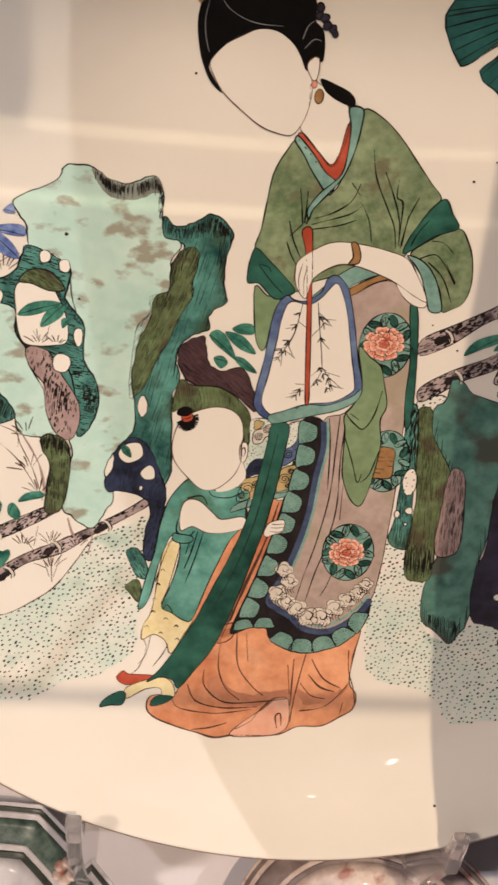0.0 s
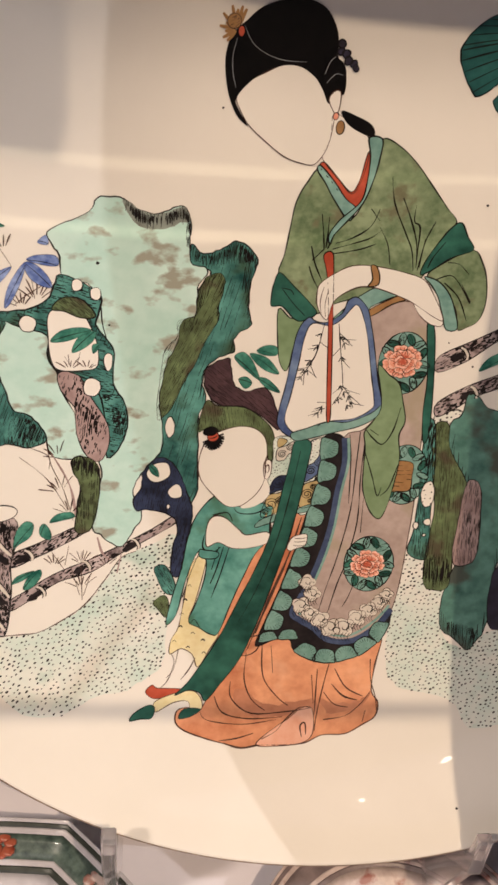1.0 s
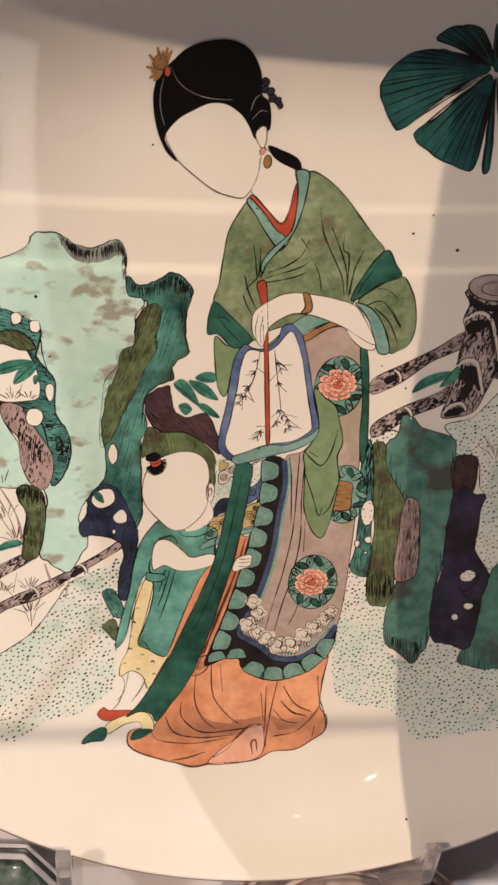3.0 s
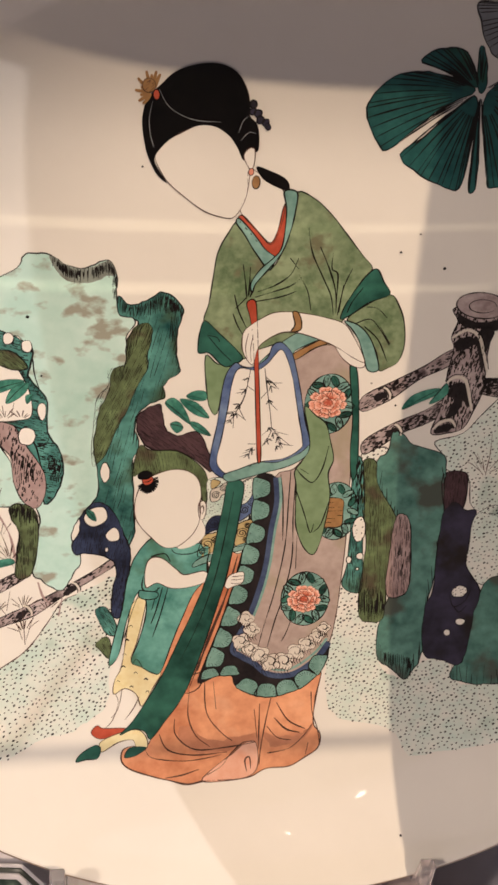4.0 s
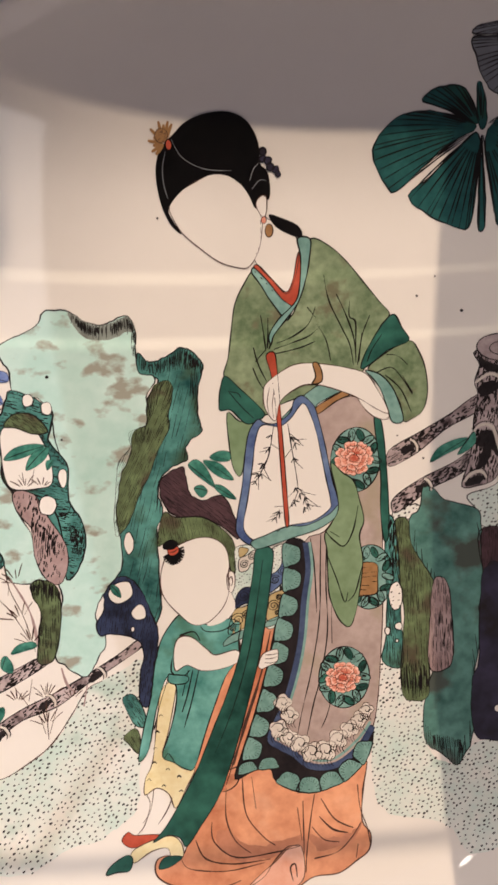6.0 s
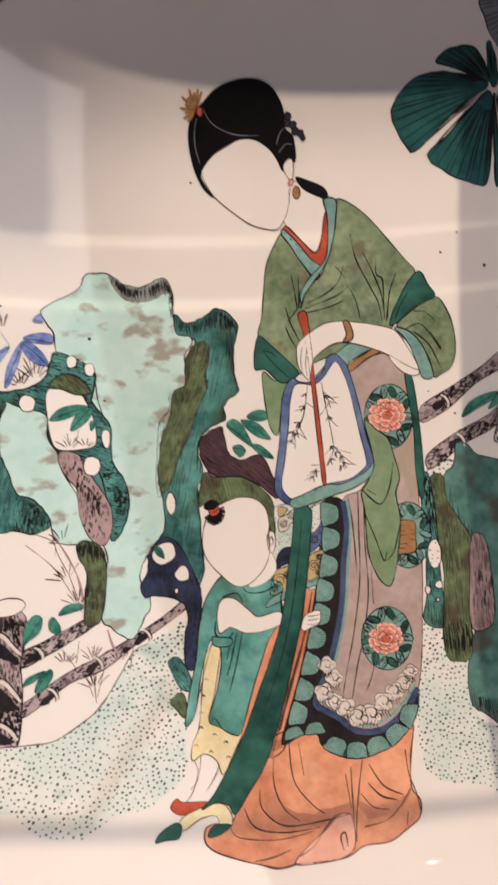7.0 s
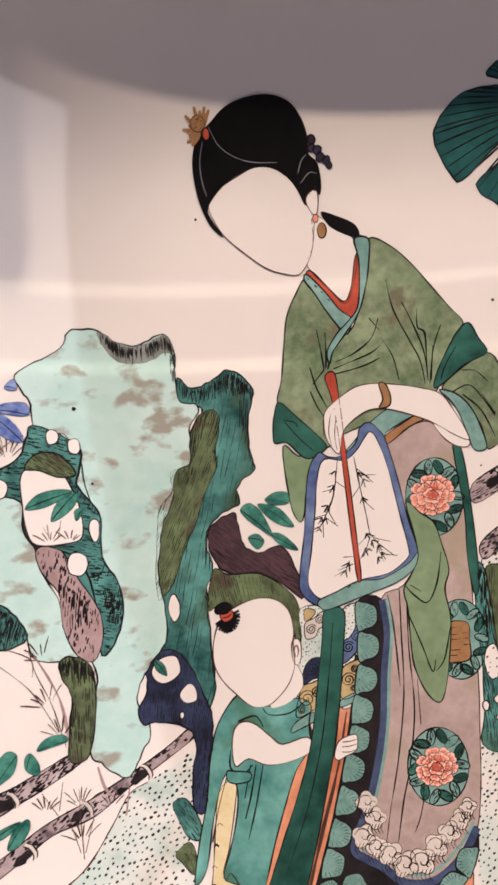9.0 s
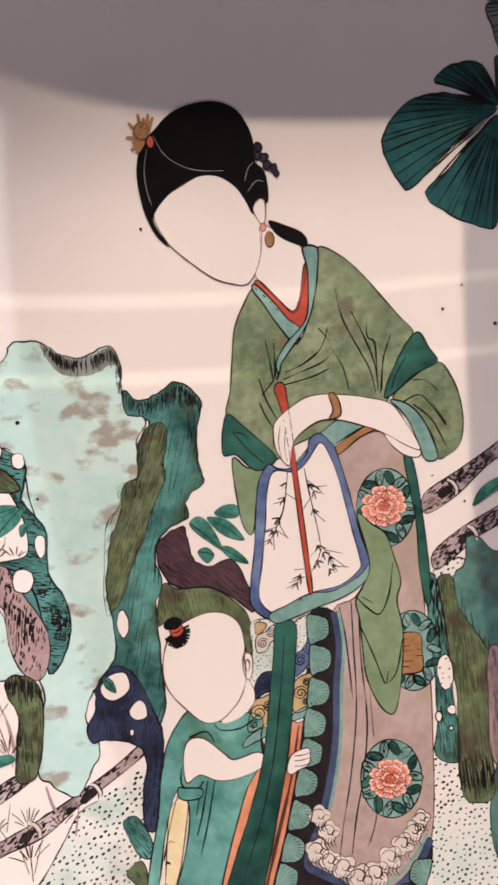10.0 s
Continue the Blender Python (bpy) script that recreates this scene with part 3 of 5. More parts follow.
pebble((99.5, -95.4), 2.4, 2.0, 7)
pebble((93.3, -102.2), 1.5, 1.8, 7)
lines("rock_line", [[(92.6, -80.7), (95.3, -87.0), (100.6, -83.4), (102.7, -76.9)], [(95.3, -87.0), (98.4, -90.0), (101.7, -85.9)]], dish, 7, 0.5)
enamel("rock", TEAL_R, 4, [(109.4, -73.2), (115.8, -68.0), (124.2, -68.9), (129.8, -106.4), (128.6, -125.2), (114.8, -130.0), (103.4, -129.6), (96.8, -127.0), (100.8, -115.5), (103.3, -96.1)], 0.4, edge=(10, 0.5, 92), wave=0.6)

# tall rock behind the child
enamel("rock", TEAL, 3, [(-74.6, 75.4), (-69.3, 71.0), (-62.6, 72.9), (-57.8, 76.3), (-54.9, 76.9), (-50.5, 74.4), (-46.6, 69.2), (-48.0, 61.3), (-49.2, 51.9), (-48.0, 42.3), (-47.1, 38.2), (-51.6, 35.4), (-54.5, 31.2), (-53.8, 25.6), (-60.1, 22.8), (-65.2, 18.6), (-67.6, 11.5), (-65.6, 1.3), (-68.6, -5.9), (-68.0, -14.8), (-68.3, -29.8), (-67.5, -45.0), (-72.0, -54.2), (-74.8, -41.8), (-82.8, -35.4), (-87.3, -30.7), (-86.8, -14.4), (-85.5, -2.7), (-82.9, 14.5), (-78.7, 27.1), (-73.8, 42.3), (-71.5, 53.1), (-68.4, 58.4), (-66.7, 61.6), (-67.2, 63.7), (-73.3, 65.5), (-75.1, 70.2)], 0.5, hatch=(76, 10, 13, 0.22), edge=(6, 0.45, 262), wave=0.8, label="teal painted rock with fine black hatching")
enamel("rock", OLIVE, 3.6, [(-66.5, 61.6), (-62.3, 62.4), (-59.8, 58.5), (-61.5, 49.1), (-61.8, 40.9), (-66.7, 31.2), (-71.0, 20.0), (-76.5, 8.7), (-81.1, -2.8), (-87.3, -8.5), (-86.8, 8.9), (-84.7, 25.8), (-79.2, 32.7), (-79.3, 39.6), (-72.3, 42.8), (-71.2, 53.1), (-69.1, 58.4)], 0.25, hatch=(66, 6, 42, 0.22), edge=(5, 0.5, 250), wave=0.6)
enamel("rock", OLIVE, 3.5, [(-64.8, 1.3), (-59.6, -1.6), (-47.7, -2.3), (-38.3, -8.5), (-33.4, -15.1), (-32.1, -25.7), (-34.6, -30.2), (-37.8, -19.6), (-44.7, -13.6), (-52.7, -12.9), (-59.3, -14.9), (-64.6, -13.4), (-68.5, -14.8), (-67.3, -4.5)], 0.4, hatch=(100, 5, 50, 0.24))
enamel("rock", BROWN, 4.5, [(-65.6, 17.2), (-61.4, 20.5), (-56.3, 22.2), (-54.9, 17.1), (-53.4, 9.9), (-48.0, 6.2), (-39.0, 7.9), (-34.7, 1.2), (-31.6, -7.6), (-31.9, -13.6), (-38.3, -7.6), (-47.8, -1.7), (-58.3, -1.7), (-63.6, 2.8), (-66.8, 10.0)], 0.5, hatch=(140, 6, 110, 0.26), wave=0.7)
for pts in ([(-44.1, 26.5), (-39.9, 29.1), (-35.2, 28.5), (-35.0, 24.3), (-41.0, 24.3)], [(-53.8, 23.4), (-50.0, 25.6), (-45.5, 21.4), (-41.7, 12.0), (-47.1, 15.7), (-51.9, 20.0)], [(-46.9, 25.1), (-39.6, 23.4), (-35.0, 18.6), (-33.3, 14.9), (-39.3, 16.6), (-44.2, 20.5)], [(-42.6, 12.8), (-38.6, 12.8), (-33.7, 8.5), (-32.3, 5.6), (-38.4, 7.9)], [(-51.4, 12.0), (-47.8, 13.4), (-45.1, 10.2), (-48.1, 7.3)]):
    leaf(pts)

# pierced rock group
enamel("rock", CELADON, 4, [(-133.6, 80.3), (-125.9, 84.2), (-116.8, 88.8), (-113.9, 94.2), (-110.1, 95.3), (-102.6, 94.4), (-96.6, 89.8), (-89.0, 88.2), (-83.7, 90.5), (-78.5, 91.5), (-75.5, 86.7), (-75.4, 79.0), (-75.3, 71.2), (-73.5, 65.9), (-68.3, 65.0), (-68.0, 61.6), (-71.4, 55.2), (-71.6, 43.3), (-77.5, 39.7), (-79.4, 29.2), (-84.0, 18.8), (-86.1, 5.6), (-86.3, -2.5), (-85.1, -10.7), (-85.0, -22.9), (-89.6, -32.0), (-95.2, -38.2), (-97.9, -47.4), (-94.1, -54.6), (-93.9, -61.4), (-98.4, -69.0), (-102.7, -75.2), (-107.9, -73.3), (-112.9, -68.7), (-116.6, -64.3), (-114.2, -45.8), (-112.2, -35.3), (-114.2, -25.7), (-109.2, -16.7), (-107.4, 12.6), (-111.6, 36.7), (-112.6, 47.3), (-116.6, 55.9), (-122.8, 58.4), (-128.9, 61.4), (-129.0, 69.1), (-131.6, 74.3)], 0.5, wave=0.7, label="pale celadon painted rock with brown blotches")
enamel("rock", TEAL, 5, [(-129.6, 61.4), (-121.5, 58.3), (-113.1, 52.0), (-112.7, 46.0), (-114.5, 38.3), (-110.6, 31.4), (-106.7, 24.5), (-107.3, 9.9), (-102.2, 0.1), (-100.7, -9.4), (-103.5, -21.3), (-109.9, -27.9), (-110.5, -11.2), (-113.6, 5.1), (-120.8, 13.1), (-130.9, 15.3), (-135.4, 22.8), (-135.4, 33.3), (-146.8, 37.6), (-154.0, 40.7), (-168.4, 41.2), (-172.5, 47.9), (-158.4, 45.5), (-143.7, 45.6), (-134.7, 50.1), (-131.7, 56.4)], 0.7, hatch=(165, 2.4, 190, 0.42), edge=(3, 0.7, 250), wave=0.5)
enamel("rock", TEAL, 4.5, [(-170.4, 45.2), (-152.7, 41.1), (-155.8, 32.3), (-157.6, 19.5), (-154.0, 8.7), (-151.0, -2.1), (-144.9, -4.5), (-139.1, -11.2), (-137.0, -18.1), (-144.8, -21.2), (-153.4, -18.9), (-160.9, -19.3), (-177.4, -13.3), (-179.4, 21.8)], 0.5, hatch=(72, 6, 60, 0.3), edge=(5, 0.6, 100), wave=0.5)
enamel("rock", CELADON, 4.4, [(-152.8, 40.4), (-145.6, 38.0), (-135.4, 33.3), (-135.4, 22.8), (-131.5, 14.5), (-130.2, 6.5), (-124.6, -4.6), (-122.9, -18.1), (-116.9, -27.3), (-133.7, -26.9), (-137.0, -18.1), (-139.1, -11.2), (-144.9, -4.5), (-151.0, -2.1), (-154.0, 8.7), (-156.8, 19.5), (-155.8, 32.3)], 0.5, wave=0.6)
enamel("rock_hole", PORCELAIN, 6, [(-134.9, 41.0), (-132.6, 45.3), (-126.2, 46.1), (-120.1, 43.1), (-116.2, 35.7), (-114.0, 27.7), (-114.0, 18.4), (-119.3, 16.2), (-130.8, 16.6), (-134.2, 22.7), (-134.8, 31.9)], 0.5)
enamel("rock", OLIVE, 7, [(-133.0, 45.6), (-128.9, 50.5), (-122.1, 50.6), (-117.3, 46.8), (-114.8, 41.7), (-121.5, 41.4), (-127.6, 44.4)], 0.5, hatch=(140, 4, 140, 0.35))
enamel("rock", MAUVE, 6, [(-130.9, 15.3), (-122.1, 13.7), (-116.9, 2.7), (-110.1, -9.9), (-109.0, -20.8), (-113.2, -29.8), (-120.7, -24.5), (-123.8, -12.7), (-124.4, -2.0), (-130.2, 6.5)], 0.4, hatch=(80, 2.2, 55, 0.5), wave=0.4)
for c, rx, ry in (((-122.2, 56.5), 2.3, 2.9), ((-114.6, 52.4), 2.4, 2.9), ((-143.0, 39.1), 3.6, 3.8), ((-109.3, 20.2), 2.0, 4.3), ((-116.5, 8.0), 4.0, 4.4), ((-81.5, -12.3), 2.2, 5.4)):
    pebble(c, rx, ry)
enamel("rock", OLIVE, 6, [(-126.1, -29.0), (-122.1, -26.8), (-115.8, -29.0), (-113.5, -35.1), (-113.4, -45.9), (-114.8, -56.5), (-118.0, -66.3), (-124.5, -66.0), (-123.7, -52.8), (-122.3, -42.3), (-125.2, -35.3)], 0.4, hatch=(88, 5, 70, 0.3), edge=(5, 0.7, 270), wave=0.4)
for pts in ([(-134.1, 30.5), (-129.5, 35.4), (-121.8, 36.9), (-116.3, 35.5), (-122.1, 32.2), (-128.6, 30.1)], [(-125.1, 25.1), (-122.1, 32.2), (-115.0, 35.1), (-115.8, 30.4), (-120.7, 26.3)], [(-116.0, 24.4), (-116.2, 28.4), (-113.1, 28.9), (-114.1, 25.8)],
            [(-153.0, -72.7), (-151.3, -63.9), (-147.2, -59.2), (-143.5, -61.0), (-145.1, -67.3), (-150.4, -71.0)], [(-140.6, -67.2), (-140.8, -62.7), (-138.4, -61.1), (-135.6, -66.0), (-136.4, -69.8)], [(-136.3, -60.6), (-133.0, -56.5), (-126.5, -55.7), (-124.8, -58.5), (-130.6, -60.0)]):
    leaf(pts)
for pts in ([(-154.0, -90.6), (-151.3, -87.2), (-143.6, -85.3), (-148.2, -89.5), (-153.3, -91.2)], [(-148.9, -94.5), (-146.3, -88.0), (-141.1, -84.9), (-140.5, -88.9), (-144.9, -94.2)], [(57.4, 20.7), (60.6, 27.5), (68.1, 31.5), (74.5, 32.3), (72.4, 28.8), (64.9, 24.7)], [(69.7, 24.3), (73.4, 30.8), (76.8, 35.3), (78.0, 30.2), (74.0, 25.9)],
            [(-161.8, 87.4), (-154.9, 85.7), (-149.9, 83.0), (-155.1, 82.8), (-162.1, 83.7)]):
    leaf(pts)
for pts in ([(-142.4, 68.1), (-138.1, 70.1), (-130.7, 69.7), (-129.8, 65.3), (-136.0, 65.7)], [(-143.3, 66.9), (-138.5, 65.8), (-133.9, 60.4), (-132.6, 55.4), (-137.9, 56.8), (-142.0, 60.9)], [(-152.2, 47.0), (-150.2, 56.4), (-144.6, 65.5), (-142.6, 66.1), (-145.3, 57.3), (-149.7, 48.6)], [(-159.4, 56.3), (-155.8, 61.9), (-148.3, 65.2), (-152.4, 59.1), (-156.3, 56.1)], [(-137.6, 76.2), (-134.2, 78.8), (-133.3, 74.9), (-136.5, 74.9)]):
    leaf(pts, LEAFBLUE)
enamel("rock", NAVY, 6, [(-93.8, -37.0), (-90.9, -31.9), (-85.4, -28.3), (-80.1, -30.6), (-75.2, -38.7), (-72.2, -47.1), (-69.5, -56.9), (-70.7, -69.0), (-73.1, -82.4), (-74.7, -91.7), (-79.0, -91.3), (-78.2, -76.5), (-76.7, -65.7), (-80.4, -58.6), (-89.6, -55.8), (-96.3, -56.2), (-97.5, -50.2), (-94.3, -45.1)], 0.5, hatch=(80, 4, 60, 0.3), wave=1.0, label="navy painted rock")
enamel("rock_hole", PORCELAIN, 7, [(-91.7, -35.9), (-88.2, -31.6), (-82.1, -31.3), (-80.8, -37.6), (-86.1, -41.2), (-90.0, -40.1)], 0.4)
enamel("rock_hole", PORCELAIN, 7, [(-81.6, -46.3), (-78.1, -42.5), (-75.5, -44.1), (-75.0, -49.0), (-79.3, -49.7)], 0.4)
pebble((-81.2, -54.4), 0.9, 1.0, 7)
leaf([(-90.4, -31.9), (-87.0, -33.6), (-85.9, -38.5), (-89.8, -36.0)])
enamel("rock", TEAL, 5, [(-86.9, -87.7), (-82.0, -86.4), (-77.5, -94.1), (-76.1, -102.3), (-81.5, -101.7), (-85.6, -93.2)], 0.4, hatch=(120, 4, 90, 0.3))
enamel("rock", OLIVE, 5, [(-87.2, -107.0), (-81.6, -103.1), (-79.2, -108.7), (-80.4, -115.7), (-84.7, -110.7)], 0.4, hatch=(120, 3, 90, 0.3))

# washes that close the joints between the pierced rocks
enamel("rock_wash", TEAL, 4.2, [(-130.0, 16.0), (-112.0, 15.0), (-108.0, 5.0), (-104.5, -8.0), (-108.0, -22.0), (-112.0, -24.0), (-120.0, 0.0)], 0)
enamel("rock_wash", CELADON, 4.2, [(-116.0, 54.0), (-110.0, 50.0), (-107.0, 30.0), (-109.0, 17.0), (-114.0, 30.0)], 0)

# dark hatching on the rocks
enamel("rock_shadow", ROCKTOP, 4.7, [(-103.1, 94.2), (-95.3, 89.5), (-89.0, 87.9), (-82.5, 90.1), (-78.0, 91.2), (-75.5, 85.7), (-79.7, 84.4), (-85.5, 81.8), (-94.5, 82.0), (-100.1, 86.4)], 0, edge=(7, 0.55, 268), wave=0.6)
shade("hatching", [(-102.2, 93.6), (-95.3, 89.2), (-89.0, 87.7), (-82.5, 89.9), (-77.8, 90.7), (-75.6, 84.7), (-80.2, 85.4), (-85.5, 82.6), (-94.5, 83.1), (-99.3, 87.4)], 90, 4.5, 520, 0.36, 6)
shade("hatching", [(-75.4, 87.2), (-74.9, 78.9), (-75.3, 71.2), (-76.7, 73.9), (-77.3, 81.7)], 88, 3, 320, 0.32, 6)
shade("hatching", [(-74.6, 74.6), (-69.3, 70.5), (-62.5, 72.4), (-57.8, 75.3), (-54.4, 75.9), (-49.2, 72.3), (-47.3, 69.2), (-51.4, 67.0), (-60.0, 66.4), (-64.8, 65.1), (-72.6, 66.3)], 92, 4.5, 442, 0.34, 6)
shade("hatching", [(-54.2, 75.6), (-47.3, 69.2), (-48.5, 61.3), (-49.7, 51.9), (-52.2, 53.2), (-52.1, 63.9)], 85, 4, 153, 0.28, 6)
shade("hatching", [(-69.1, 58.4), (-66.4, 61.1), (-64.7, 57.1), (-68.2, 49.1), (-70.6, 43.6), (-71.0, 51.7)], 80, 4, 255, 0.28, 6)
shade("hatching", [(-76.8, 39.0), (-70.6, 41.7), (-73.0, 35.4), (-76.2, 31.3)], 75, 4, 255, 0.28, 6)
shade("hatching", [(-124.8, -28.6), (-115.8, -29.0), (-113.6, -36.5), (-122.7, -36.9)], 88, 4, 306, 0.34, 8)
shade("hatching", [(-147.5, -5.1), (-139.1, -11.2), (-137.4, -17.2), (-144.7, -19.9), (-149.5, -16.7)], 70, 4, 289, 0.34, 8)
shade("hatching", [(-107.6, -2.1), (-101.7, -5.3), (-101.8, -14.7), (-106.6, -17.0)], 80, 2, 187, 0.41, 8)
shade("hatching", [(-124.1, 2.0), (-115.6, -5.4), (-114.9, -14.9), (-121.5, -16.9), (-123.5, -7.4)], 84, 2.2, 102, 0.48, 8)
shade("hatching", [(38.8, -8.7), (42.1, -9.5), (44.7, -33.1), (41.0, -34.8)], 90, 5, 204, 0.34, 7)
shade("hatching", [(47.3, -79.0), (58.9, -80.4), (58.2, -96.6), (47.9, -94.6)], 92, 6, 187, 0.34, 7)
shade("hatching", [(61.5, -114.3), (74.8, -117.1), (75.6, -127.4), (65.0, -122.3), (60.4, -119.2)], 96, 6, 153, 0.34, 7)

# dry grass
lines("grass_stem", [[(-125.5, -60.6), (-129.7, -44.1), (-135.2, -30.2), (-137.0, -18.1)], [(-127.7, -55.0), (-137.0, -38.0), (-148.9, -26.0)], [(-144.8, -21.2), (-136.2, -26.1), (-136.1, -32.8)], [(-121.4, -103.4), (-121.9, -87.6), (-121.8, -77.0)], [(-122.6, -100.6), (-126.9, -84.3)], [(-120.8, -100.9), (-116.6, -86.9)], [(-129.6, -86.5), (-135.5, -76.5)], [(-129.5, -83.9), (-127.6, -73.6)], [(-134.1, 57.8), (-143.2, 52.0), (-148.5, 47.3)], [(-139.7, 50.5), (-140.7, 59.6)], [(-153.1, 74.4), (-148.3, 65.2)], [(-123.1, 17.8), (-121.3, 25.6)], [(-125.6, 18.0), (-128.3, 23.5)],
      [(101.8, -12.5), (102.5, -1.9), (101.9, 10.1)], [(100.8, -12.6), (95.5, -5.3)], [(101.6, -11.0), (96.2, -0.7)]], dish, 6, 0.3, SEPIA)
lines("grass_stem", [[(-124.1, -59.4), (-126.9, -41.8), (-135.5, -23.5)], [(-114.3, -69.9), (-112.1, -78.2), (-108.4, -82.6)], [(-102.9, -79.2), (-104.9, -89.7)]], dish, 5, 0.9, MAUVE)

def sprig(root, count, size, lean):
    """A tuft of short dry strokes that fan out from a root."""
    runs = []
    for k in range(count):
        a = radians(90 + lean + (k - (count - 1) / 2) * 130 / count + rng.uniform(-7, 7))
        d = size * rng.uniform(0.6, 1.1)
        runs.append([(root[0] + 0.3 * d * math.cos(a), root[1] + 0.3 * d * math.sin(a)), (root[0] + 0.7 * d * math.cos(a), root[1] + 0.72 * d * math.sin(a)), (root[0] + d * math.cos(a), root[1] + 0.96 * d * math.sin(a))])
    lines("grass_sprig", runs, dish, 6.5, 0.42, SEPIA)


for root, count, size, lean in (((-121.6, -84.0), 7, 9.0, 0), ((-121.8, -97.0), 6, 10.0, 5), ((-134.5, -84.0), 6, 8.0, -8), ((-110.0, -86.0), 5, 7.0, 10), ((-126.0, 16.5), 6, 8.0, 0), ((-118.5, 16.5), 5, 6.5, -10),
                                ((-139.0, 49.0), 7, 11.0, 0), ((-145.0, 46.5), 6, 9.0, 15), ((-151.0, 72.0), 5, 9.0, 25), ((-132.0, -27.0), 5, 9.0, 30), ((-131.0, -45.0), 6, 10.0, 22), ((-127.0, -57.0), 5, 9.0, 15), ((101.5, -12.0), 6, 13.0, 0), ((-116.0, 5.0), 3, 4.5, 0)):
    sprig(root, count, size, lean)


# lotus leaves
def lotus(pts, hub, ribs, mat=LOTUS, layer=3):
    ob = enamel("lotus_leaf", mat, layer, pts, 0.45, wave=0.6)
    runs = []
    poly = spline(pts, True, 4)
    for k in range(ribs):
        p = poly[int((k + 0.5) / ribs * len(poly))]
        d = math.hypot(p[0] - hub[0], p[1] - hub[1])
        if d > 10:
            runs.append([(hub[0] + (p[0] - hub[0]) * f, hub[1] + (p[1] - hub[1]) * f + 1.2 * math.sin(f * 3.1)) for f in (0.25, 0.5, 0.75, 0.99)])
    lines("leaf_rib", runs, ob, layer + 1, 0.5)
    return ob


HUB = (68.6, 167.3)
lotus([(35.6, 142.2), (29.8, 147.2), (25.3, 155.2), (25.8, 163.1), (31.1, 170.1), (38.3, 173.7), (47.0, 174.5), (57.4, 172.4), (66.6, 168.3), (57.2, 162.2), (47.3, 153.7)], HUB, 24)
lotus([(41.0, 140.8), (50.3, 149.2), (58.0, 157.7), (66.7, 166.1), (69.4, 157.1), (69.2, 140.6), (67.6, 127.1), (62.1, 127.6), (54.5, 130.2), (47.5, 134.3)], HUB, 24)
lotus([(43.4, 178.3), (46.6, 182.3), (51.7, 183.9), (59.9, 183.0), (66.3, 171.7), (65.7, 169.4), (54.7, 174.9)], HUB, 18)
lotus([(64.4, 183.2), (66.1, 184.8), (69.5, 175.2), (70.1, 168.5), (67.4, 168.8)], HUB, 8)
lotus([(69.9, 157.1), (72.9, 143.1), (74.6, 127.4), (71.6, 127.3), (70.4, 143.0)], HUB, 6)
lotus([(71.4, 158.3), (71.3, 167.5), (78.1, 173.0), (88.7, 169.6), (96.0, 149.2), (92.9, 132.1), (82.4, 128.6), (78.9, 130.1), (75.4, 143.3)], HUB, 24)
lotus([(59.2, 201.2), (65.6, 201.9), (73.7, 200.9), (77.9, 182.2), (70.9, 181.8), (64.9, 189.0), (61.8, 196.2)], (88.8, 197.6), 24, GREY)
lotus([(60.1, 202.6), (62.0, 205.9), (72.8, 206.9), (73.9, 203.5)], (86.1, 205.6), 12, GREY)
for p, s in (((-113.6, 66.4), 0.8), ((-108.9, 37.9), 0.55), ((47.5, 97.9), 0.6), ((67.6, 91.1), 0.75), ((41.7, 33.9), 0.4), ((54.2, 22.9), 0.5), ((74.8, -212.1), 0.7), ((-64.6, 132.7), 0.5), ((54.8, 106.4), 0.4)):
    speck = bmesh.new()
    spot_of_paint(speck, p[0], p[1], s, s, 0.3, 9)
    part("kiln_speck", speck, INK, dish)

# ---- the painted lady's dress ----
# The figures are kept as plain fields of colour.
enamel("hem_skirt", ORANGE, 4, [(-43.6, -130.1), (-47.7, -141.2), (-53.2, -153.6), (-58.3, -161.9), (-61.7, -166.8), (-68.5, -165.6), (-73.4, -167.2), (-73.9, -173.1), (-68.8, -178.0), (-57.0, -183.0), (-48.1, -185.8), (-39.1, -188.4), (-28.7, -187.0), (-18.2, -187.5), (-6.2, -186.3), (2.7, -182.0), (14.7, -181.0), (23.6, -175.7), (29.9, -170.9), (31.0, -163.1), (27.0, -156.8), (27.6, -142.2), (29.4, -125.9), (18.1, -132.6), (3.5, -136.0), (-9.8, -134.3), (-23.4, -125.9)], 0.6, ink=SEPIA, label="orange enamel skirt hem with brown folds")
lines("skirt_fold", [[(-39.1, -136.8), (-39.5, -151.2), (-35.3, -162.4), (-27.7, -169.0)], [(-31.3, -132.2), (-29.8, -150.0), (-22.0, -161.3), (-15.9, -166.2)], [(-26.7, -132.3), (-24.9, -147.9)], [(-46.5, -152.4), (-45.7, -161.8), (-35.1, -170.2), (-15.8, -169.4), (-3.9, -167.4)], [(-54.5, -160.3), (-49.9, -169.3), (-36.5, -173.1), (-18.6, -172.4)], [(-61.7, -168.3), (-57.2, -173.2), (-39.4, -176.0), (-21.6, -173.8)], [(3.9, -142.5), (1.6, -155.4), (-0.7, -171.2), (-1.3, -179.8)], [(-1.9, -145.7), (-1.9, -158.6), (-1.9, -171.2)], [(-4.7, -148.9), (-2.8, -164.9)]], dish, 6, 0.55, SEPIA)
